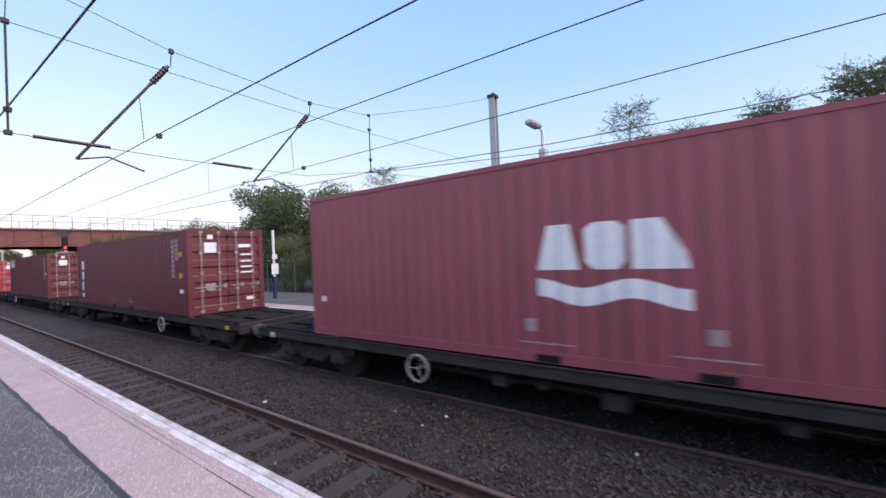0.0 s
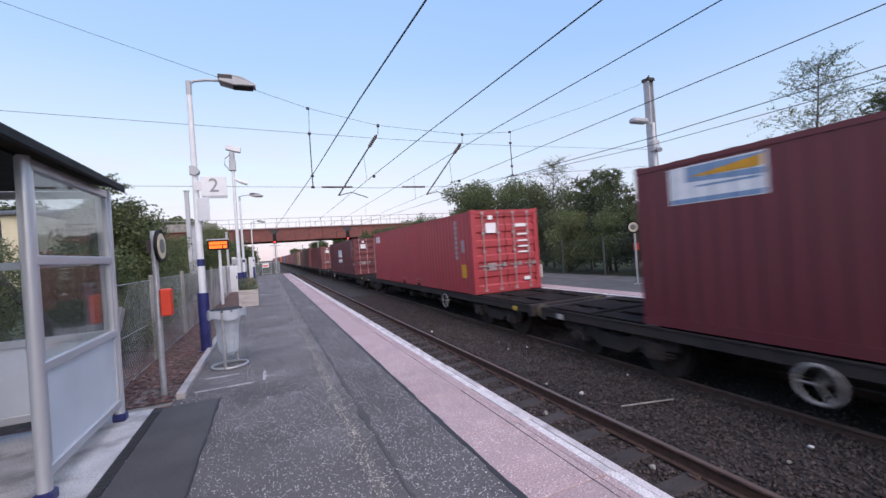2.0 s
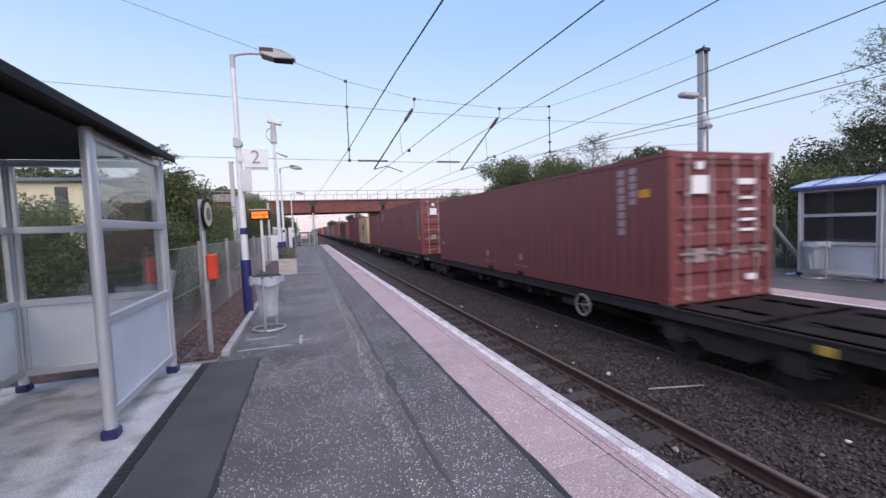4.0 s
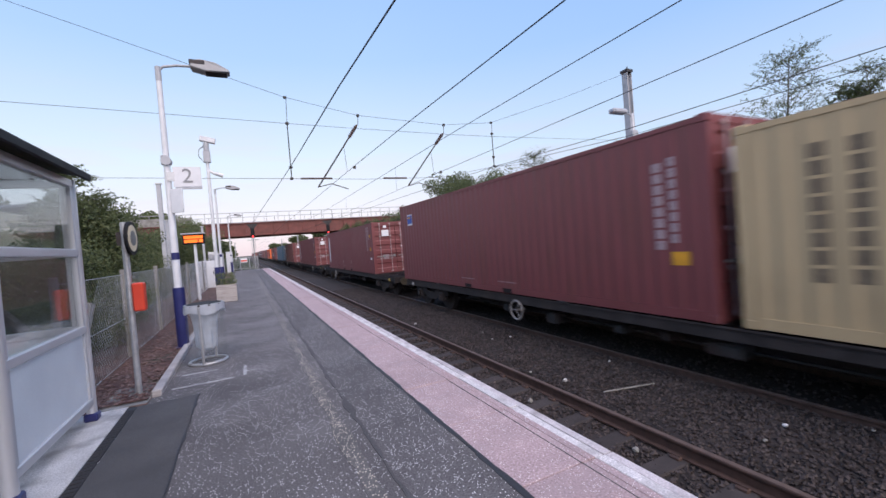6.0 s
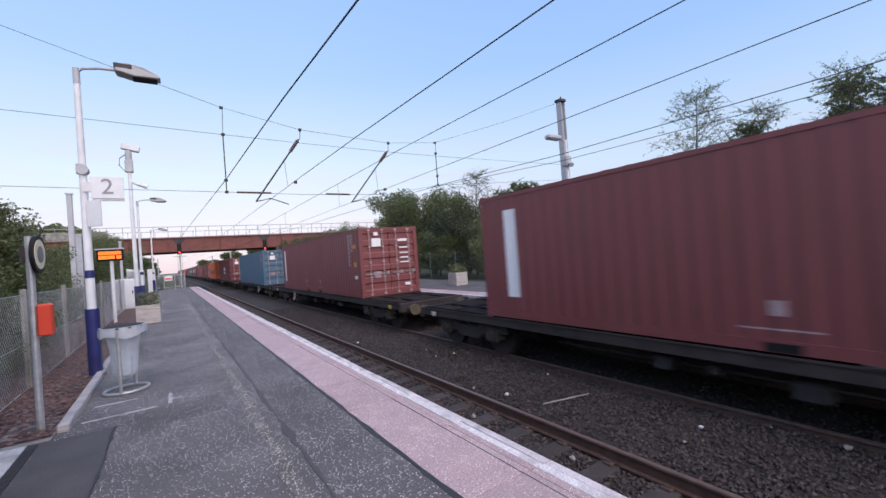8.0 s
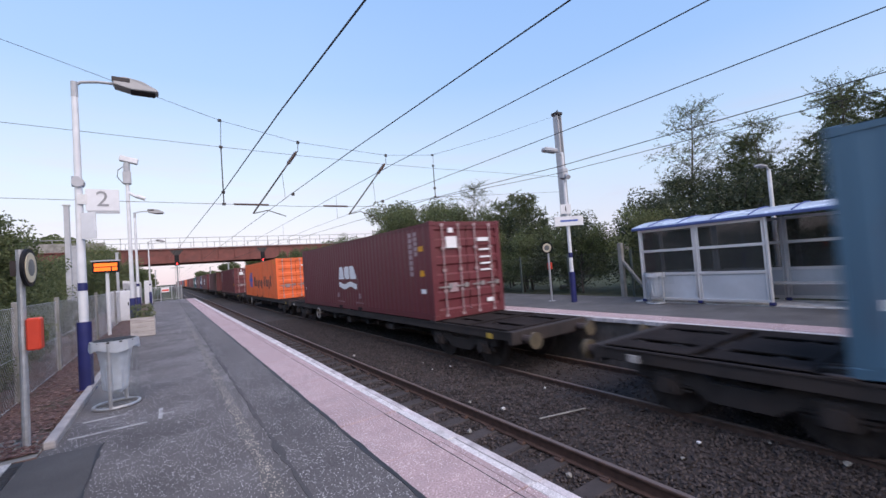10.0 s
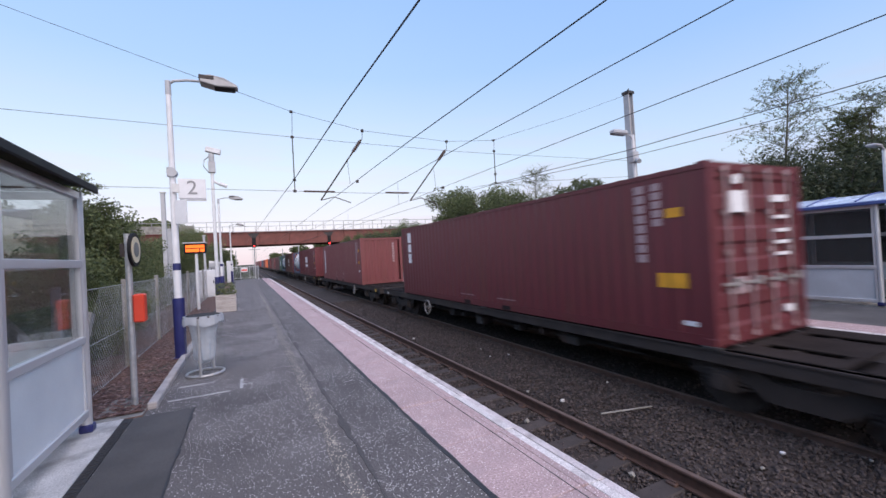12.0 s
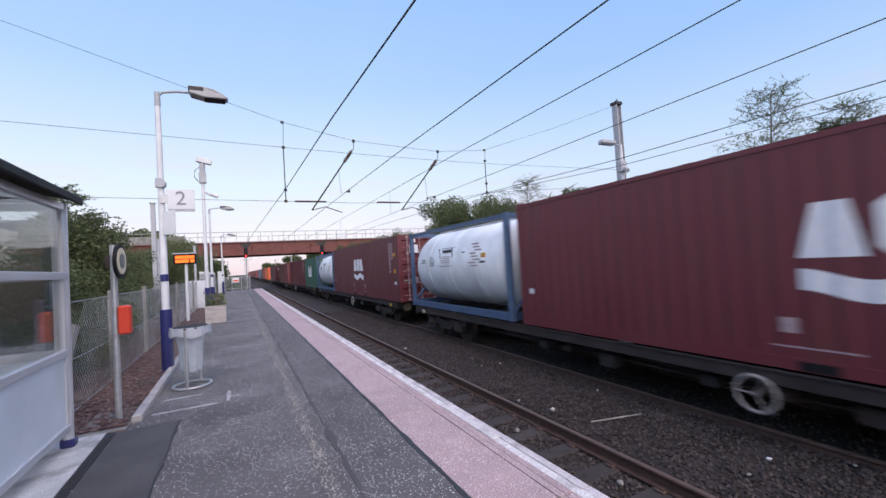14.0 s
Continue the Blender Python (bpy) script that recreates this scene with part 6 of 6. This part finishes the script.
MSC = [("logo_arches", ARCHES, 2.5, 0.75, 1.15, 1.15, label_black), ("code_bars", CODES, 0.75, 0.6, 0.2, 1.6, faded_dark), ("code_bars", CODES, 1.1, 0.6, 0.2, 1.6, faded_dark), ("code_bars", CODES[:4], 4.2, 0.9, 0.4, 1.1, faded_dark)]
CODE20 = [("code_bars", CODES, 4.2, 1.0, 0.3, 1.3, label_grey), ("code_bars", CODES[:4], 4.7, 1.4, 0.3, 1.1, label_grey), ("side_label", UNIT, 5.1, 1.3, 0.3, 0.1, label_white)]
GRN = [("logo_bar", [rect(0.0, 0.3, 0, 1), rect(0.36, 0.62, 0, 0.8), rect(0.7, 1, 0, 1)], 2.0, 0.9, 1.8, 0.9, label_white)]

LOAD = [
    (-20.6, 12.19, 2.59, "maroon", PLAIN, True, ""), (-0.47, 12.19, 2.896, "wine_lifted", ACL, True, " with white emblem"),
    (17.86, 12.19, 2.69, "maroon", ACL2, True, " with upright white marks"), (36.35, 12.19, 2.59, "maroon", PLATE, True, " with a small square plate"),
    (54.55, 12.19, 2.59, "red", REDM, True, ""), (72.9, 12.19, 2.59, "maroon", ACL, True, " with white emblem"),
    (92.3, 12.19, 2.59, "oxide", PLAIN, True, ""), (107.6, 12.19, 2.896, "oxide", BLUEPL, True, " with a blue plate"),
    (120.0, 6.06, 2.59, "oxide", CODE20, True, ""), (127.85, 6.06, 2.59, "tan", MSC, True, " with dark emblem"),
    (134.2, 12.19, 2.896, "oxide", BLUEPL, True, " with a blue plate"), (150.6, 12.19, 2.59, "oxide", STRIPE, True, " with a white strip"),
    (169.2, 12.19, 2.59, "oxide", STRIPE2, True, " with a white strip"), (188.4, 12.19, 2.59, "oxide", STRIPE, True, " with a white strip"),
    (207.0, 12.19, 2.59, "blue", PLAIN, True, ""), (226.95, 12.19, 2.62, "maroon", ACL3, True, " with white emblem"),
    (245.3, 12.19, 2.59, "orange", HAP, True, " with blue chevrons and dark lettering bars"), (265.0, 12.19, 2.59, "maroon", STACK2, True, " with stacked white marks"),
    (283.85, 12.19, 2.59, "oxide", STRIPE2, False, " with a ribbed plain end"), (300.4, 12.19, 2.70, "maroon", ACL, False, " with white emblem and a ribbed end"),
    (320.3, 12.19, 2.70, "maroon", ACL, True, " with white emblem"), (339.6, 6.06, 2.59, "green", GRN, True, ""), (346.0, 12.19, 2.59, "maroon", PLAIN, True, ""),
]
TANKS = [313.0, 332.9]
far_paints = ["oxide", "maroon", "orange", "oxide", "blue", "red", "maroon", "oxide", "maroon", "oxide", "red", "maroon", "oxide"]
for i, p in enumerate(far_paints):
    LOAD.append((361.0 + 18.9 * i, 12.19, 2.59, p, PLAIN, True, ""))


def tank(u):
    """A white tank in a blue frame."""
    L, H = 6.06, 2.59
    t = thing("tank_container", (FAR_C, u + L / 2, DECK), "white tank container in a blue steel frame", "tank container", "containers on the train")
    bm = B()
    for sx in (-1, 1):
        for sy in (-1, 1):
            x0, x1 = sorted((sx * W2, sx * (W2 - 0.13)))
            y0, y1 = sorted((sy * L / 2, sy * (L / 2 - 0.13)))
            box(bm, x0, x1, y0, y1, 0, H, 0.01)
        x0, x1 = sorted((sx * W2, sx * (W2 - 0.1)))
        box(bm, x0, x1, -L / 2 + 0.13, L / 2 - 0.13, 0.02, 0.2)
        box(bm, x0, x1, -L / 2 + 0.13, L / 2 - 0.13, H - 0.12, H - 0.02)
    for sy in (-1, 1):
        y0, y1 = sorted((sy * L / 2, sy * (L / 2 - 0.1)))
        box(bm, -W2 + 0.13, W2 - 0.13, y0, y1, 0.02, 0.2)
        box(bm, -W2 + 0.13, W2 - 0.13, y0, y1, H - 0.14, H - 0.02)
        for k in (-1, 1):
            rod(bm, (k * 1.1, sy * (L / 2 - 0.06), 0.2), (0, sy * (L / 2 - 0.06), 1.3), 0.05, 6)
    part("frame", bm, tank_blue, t)
    bm = B()
    n = 40
    R, half = 1.185, L / 2 - 0.16
    prof = sorted(((-half + 0.45 * (1 - math.cos(k / 8 * math.pi / 2)), R * math.sin(max(0.03, k / 8 * math.pi / 2))) for k in range(9)))
    full = prof + [(-y, r) for y, r in prof[::-1]]
    rings = [[bm.verts.new((r * math.cos(a / n * math.tau), y, 1.36 + r * math.sin(a / n * math.tau))) for a in range(n)] for y, r in full]
    for a, b in zip(rings, rings[1:]):
        for i in range(n):
            j = (i + 1) % n
            bm.faces.new((a[i], b[i], b[j], a[j]))
    bm.faces.new(rings[0])
    bm.faces.new(rings[-1][::-1])
    bmesh.ops.recalc_face_normals(bm, faces=bm.faces)
    barrel = part("barrel", bm, tank_white, t, "white painted barrel", True)
    for y in (-1.5, 0.0, 1.5):
        bm = B()
        ring(bm, (0, y, 1.36), 1.187, 0.012, "y", 40, 4)
        part("band", bm, tank_white, barrel)
    spots = [(0.3, 1.92, 0.85, 0.015, label_black), (0.3, 1.37, 0.85, 0.015, label_black), (-0.12, 1.645, 0.012, 0.55, label_black), (0.72, 1.645, 0.012, 0.55, label_black)]
    spots += [(0.3 + 0.12 * k, 1.80, 0.085, 0.13, label_black) for k in range(-2, 3)] + [(0.32, 1.66 - 0.06 * k, 0.6, 0.018, label_grey) for k in range(4)]
    spots += [(-1.3 - 0.12 * (k % 3), 1.95 - 0.085 * k, 0.34, 0.035, label_grey) for k in range(8)] + [(-1.85, 1.62, 0.2, 0.13, amber), (-1.82, 1.45, 0.26, 0.05, label_black), (-0.75, 1.75, 0.16, 0.03, label_black)]
    spots += [(1.95, 1.6 - 0.05 * k, 0.3, 0.02, label_black) for k in range(3)] + [(1.25, 1.40, 0.34, 0.03, label_grey)]
    for (y, z, w, h, m2) in spots:
        bm = B()
        ang = math.asin(max(-1, min(1, (z - 1.36) / 1.185)))
        x = -1.192 * math.cos(ang)
        box(bm, x - 0.004, x + 0.02, y - w / 2, y + w / 2, z - h / 2, z + h / 2)
        part("tank_label", bm, m2, barrel)
    bm = B()
    ring(bm, (-1.19, 1.25, 1.56), 0.11, 0.012, "x", 20, 4)
    part("tank_emblem", bm, label_black, barrel, "dark ring emblem")
    bm = B()
    box(bm, -0.3, 0.3, -2.3, 2.3, H - 0.08, H - 0.02)
    part("walkway", bm, galv, t)
    return t


buffer_mat = surf("buffer_face", (0.13, 0.105, 0.07), 0.6, metal=0.2, scale=9, var=0.3, bump=0.1, dirt=(0.06, 0.05, 0.045), dirt_amt=0.7, dirt_scale=5)


def wheelset(parent, y):
    """An axle with two wheels and axle boxes' journals, turning as one."""
    bm = B()
    rod(bm, (-0.95, 0, 0), (0.95, 0, 0), 0.075, 10)
    for s in (-0.7525, 0.7525):
        rod(bm, (s - 0.065, 0, 0), (s + 0.065, 0, 0), 0.47, 28)
        rod(bm, (s - (0.07 if s > 0 else -0.04), 0, 0), (s - (0.04 if s > 0 else -0.07), 0, 0), 0.495, 28)
        rod(bm, (s - 0.09, 0, 0), (s + 0.09, 0, 0), 0.15, 12)
        for k in range(5):
            a = k / 5 * math.tau
            rod(bm, (s - 0.075, 0.28 * math.cos(a), 0.28 * math.sin(a)), (s + 0.075, 0.28 * math.cos(a), 0.28 * math.sin(a)), 0.06, 8)
    w = part("wheelset", bm, wheel_mat, parent, "steel wheelset")
    w.matrix_basis = pose(0, y, RAILTOP + 0.47 - DECK)
    return w


AX = (-7.85, -6.05, 6.05, 7.85)


def wagon(half=9.15):
    """A flat container wagon: frame, deck plates, two bogies, buffers and handwheel. Its deck is at z = 0."""
    t = thing("flat_wagon", (FAR_C, 0, DECK), "grimy dark steel container flat wagon", "wagon", "wagons of the train")
    bm = B()
    for s in (-1, 1):
        x0, x1 = sorted((s * 1.2, s * 1.08))
        box(bm, x0, x1, -half + 0.35, half - 0.35, -0.22, -0.02, 0.01)
        box(bm, x0 - 0.02, x1 + 0.02, -half + 0.35, half - 0.35, -0.05, -0.02)
        plate(bm, [(s * 0.55, -5.2, -0.2), (s * 0.55, 5.2, -0.2), (s * 0.55, 4.0, -0.5), (s * 0.55, -4.0, -0.5)], 0.05 * s, (1, 0, 0))
    for i in range(19):
        y = -half + 0.6 + (2 * half - 1.2) * i / 18
        box(bm, -1.08, 1.08, y - 0.06, y + 0.06, -0.2, -0.04)
    box(bm, -0.3, 0.3, -half + 0.35, half - 0.35, -0.34, -0.06)
    for s in (-1, 1):
        y0, y1 = sorted((s * (half - 0.35), s * (half - 0.2)))
        box(bm, -1.2, 1.2, y0, y1, -0.30, -0.02, 0.015)
    part("underframe", bm, wagon_mat, t)
    for s in (-1, 1):
        for k, (a, b) in enumerate(((6.2, 7.35), (7.5, 8.75))):
            bm = B()
            y0, y1 = sorted((s * a, s * b))
            for xa, xb in ((-1.1, -0.66), (-0.44, 0.44), (0.66, 1.1)):
                box(bm, xa, xb, y0, y1, -0.03, -0.004, 0.005)
            for xa, xb in ((-0.66, -0.44), (0.44, 0.66)):
                box(bm, xa, xb, y0, y0 + 0.14, -0.03, -0.006)
                box(bm, xa, xb, y1 - 0.14, y1, -0.03, -0.006)
            part("deck_plate", bm, deck_mat, t, "dark deck plate")
    for s in (-1, 1):
        for e in (-1, 1):
            bm = B()
            y = e * (half - 0.2)
            rod(bm, (s * 0.87, y, -0.2), (s * 0.87, y + e * 0.3, -0.2), 0.09, 12)
            bf = part("buffer", bm, dark_steel, t)
            bm = B()
            rod(bm, (s * 0.87, y + e * 0.3, -0.2), (s * 0.87, y + e * 0.35, -0.2), 0.17, 20)
            part("buffer_head", bm, buffer_mat, bf, "worn yellowish buffer head")
            bm = B()
            box(bm, s * 1.21 - 0.012, s * 1.21 + 0.012, e * (half - 0.9) - 0.09, e * (half - 0.9) + 0.09, -0.22, -0.1, 0.01)
            part("lamp_bracket", bm, yellow if e < 0 else wood_grey, t, "small painted plate")
    for e in (-1, 1):
        c = e * 6.95
        bm = B()
        for s in (-1, 1):
            x = s * 1.0
            prof = [(-1.35, -0.42), (-1.35, -0.22), (-0.55, -0.20), (-0.3, -0.36), (0.3, -0.36), (0.55, -0.20), (1.35, -0.22), (1.35, -0.42), (0.6, -0.45), (0.35, -0.62), (-0.35, -0.62), (-0.6, -0.45)]
            plate(bm, [(x - 0.05, c + a, z) for a, z in prof], 0.1, (1, 0, 0))
            for a in (-0.9, 0.9):
                box(bm, x - 0.12, x + 0.12, c + a - 0.17, c + a + 0.17, -0.62, -0.30, 0.03)
                rod(bm, (x + s * 0.1, c + a, -0.475), (x + s * 0.17, c + a, -0.475), 0.11, 12)
                for q in (-0.24, 0.24):
                    for k in range(4):
                        rod(bm, (x, c + a + q, -0.55 + k * 0.06), (x, c + a + q, -0.52 + k * 0.06), 0.07, 8)
        box(bm, -0.95, 0.95, c - 0.2, c + 0.2, -0.55, -0.3, 0.02)
        part("bogie_frame", bm, wagon_mat, t, "dark cast bogie frame")
    for y, z, wd, hh in ((-3.0, -0.42, 0.5, 0.2), (0.6, -0.46, 0.34, 0.24), (2.3, -0.42, 0.26, 0.2), (-1.2, -0.42, 0.22, 0.16), (1.6, -0.4, 0.16, 0.14), (-2.1, -0.38, 0.14, 0.16)):
        bm = B()
        box(bm, -1.02, -0.6, y - wd / 2, y + wd / 2, z - hh / 2, z + hh / 2, 0.03)
        rod(bm, (-0.8, y, z), (-0.8, y, -0.25), 0.03, 6)
        part("brake_gear", bm, dark_steel, t)
    bm = B()
    rod(bm, (-0.75, -4.6, -0.45), (-0.75, 4.4, -0.45), 0.025, 6)
    part("brake_rod", bm, dark_steel, t)
    bm = B()
    n = 28
    ring(bm, (-1.24, 3.85, -0.36), 0.225, 0.024, "x")
    for k in range(3):
        a = k / 3 * math.tau
        rod(bm, (-1.24, 3.85, -0.36), (-1.24, 3.85 + 0.2 * math.cos(a), -0.36 + 0.2 * math.sin(a)), 0.012, 5)
    rod(bm, (-1.25, 3.85, -0.36), (-1.0, 3.85, -0.36), 0.03, 8)
    part("handwheel", bm, handwheel_mat, t, "grey brake handwheel")
    for y in AX:
        wheelset(t, y)
    for y in (-6.0, -0.02, 5.95):
        for x in (-1.185, 1.185):
            bm = B()
            box(bm, x - 0.045, x + 0.045, y - 0.12, y + 0.12, -0.03, 0.012, 0.008)
            part("twistlock", bm, dark_steel, t)
    return t


LOADS = [(container(*row), row[0] + row[1] / 2) for row in LOAD]
LOADS += [(tank(u), u + 3.03) for u in TANKS]
centres = [-14.5, 5.1, 23.8, 42.45, 60.7, 79.1, 98.4, 117.2, 137.3, 156.7, 175.4, 194.5, 213.3, 233.1, 251.5, 271.1, 289.6, 309.9, 329.8, 349.2] + [367.1 + 18.9 * i for i in range(len(far_paints))]
proto = wagon()
WAGONS = [(proto, centres[0])] + [(copy_thing(proto, pose(FAR_C, c, DECK)), c) for c in centres[1:]]
WHEEL_AT = {8: 1.55, 14: 3.3, 17: -1.9, 18: -1.9}
for i, (ob, c) in enumerate(WAGONS):
    for w in ob.children:
        if w.name.startswith("handwheel"):
            w.location.y = WHEEL_AT.get(i, 3.75 if i % 2 else -3.85) - 3.85

# paving pieces of the two platforms
edge_strip(near, 1, EDGE, -6.603, P_END)
edge_strip(far_p, -1, FAR_EDGE, -6, 33)


def motions():
    """The whole train runs down the far track at an even speed."""
    for ob, c in LOADS + WAGONS:
        z = DECK
        walk(ob, [(t, pose(FAR_C, c - SPEED * t, z)) for t in (0.0, 7.0, 14.0)])
    turn = math.degrees(SPEED / 0.47)
    for ob, c in WAGONS[:20]:
        for w in [o for o in ob.children if o.name.startswith("wheelset")]:
            x, y, zz = w.location
            walk(w, [(k / FPS, pose(x, y, zz, turn * k / FPS)) for k in range(14 * FPS + 1)])


motions()
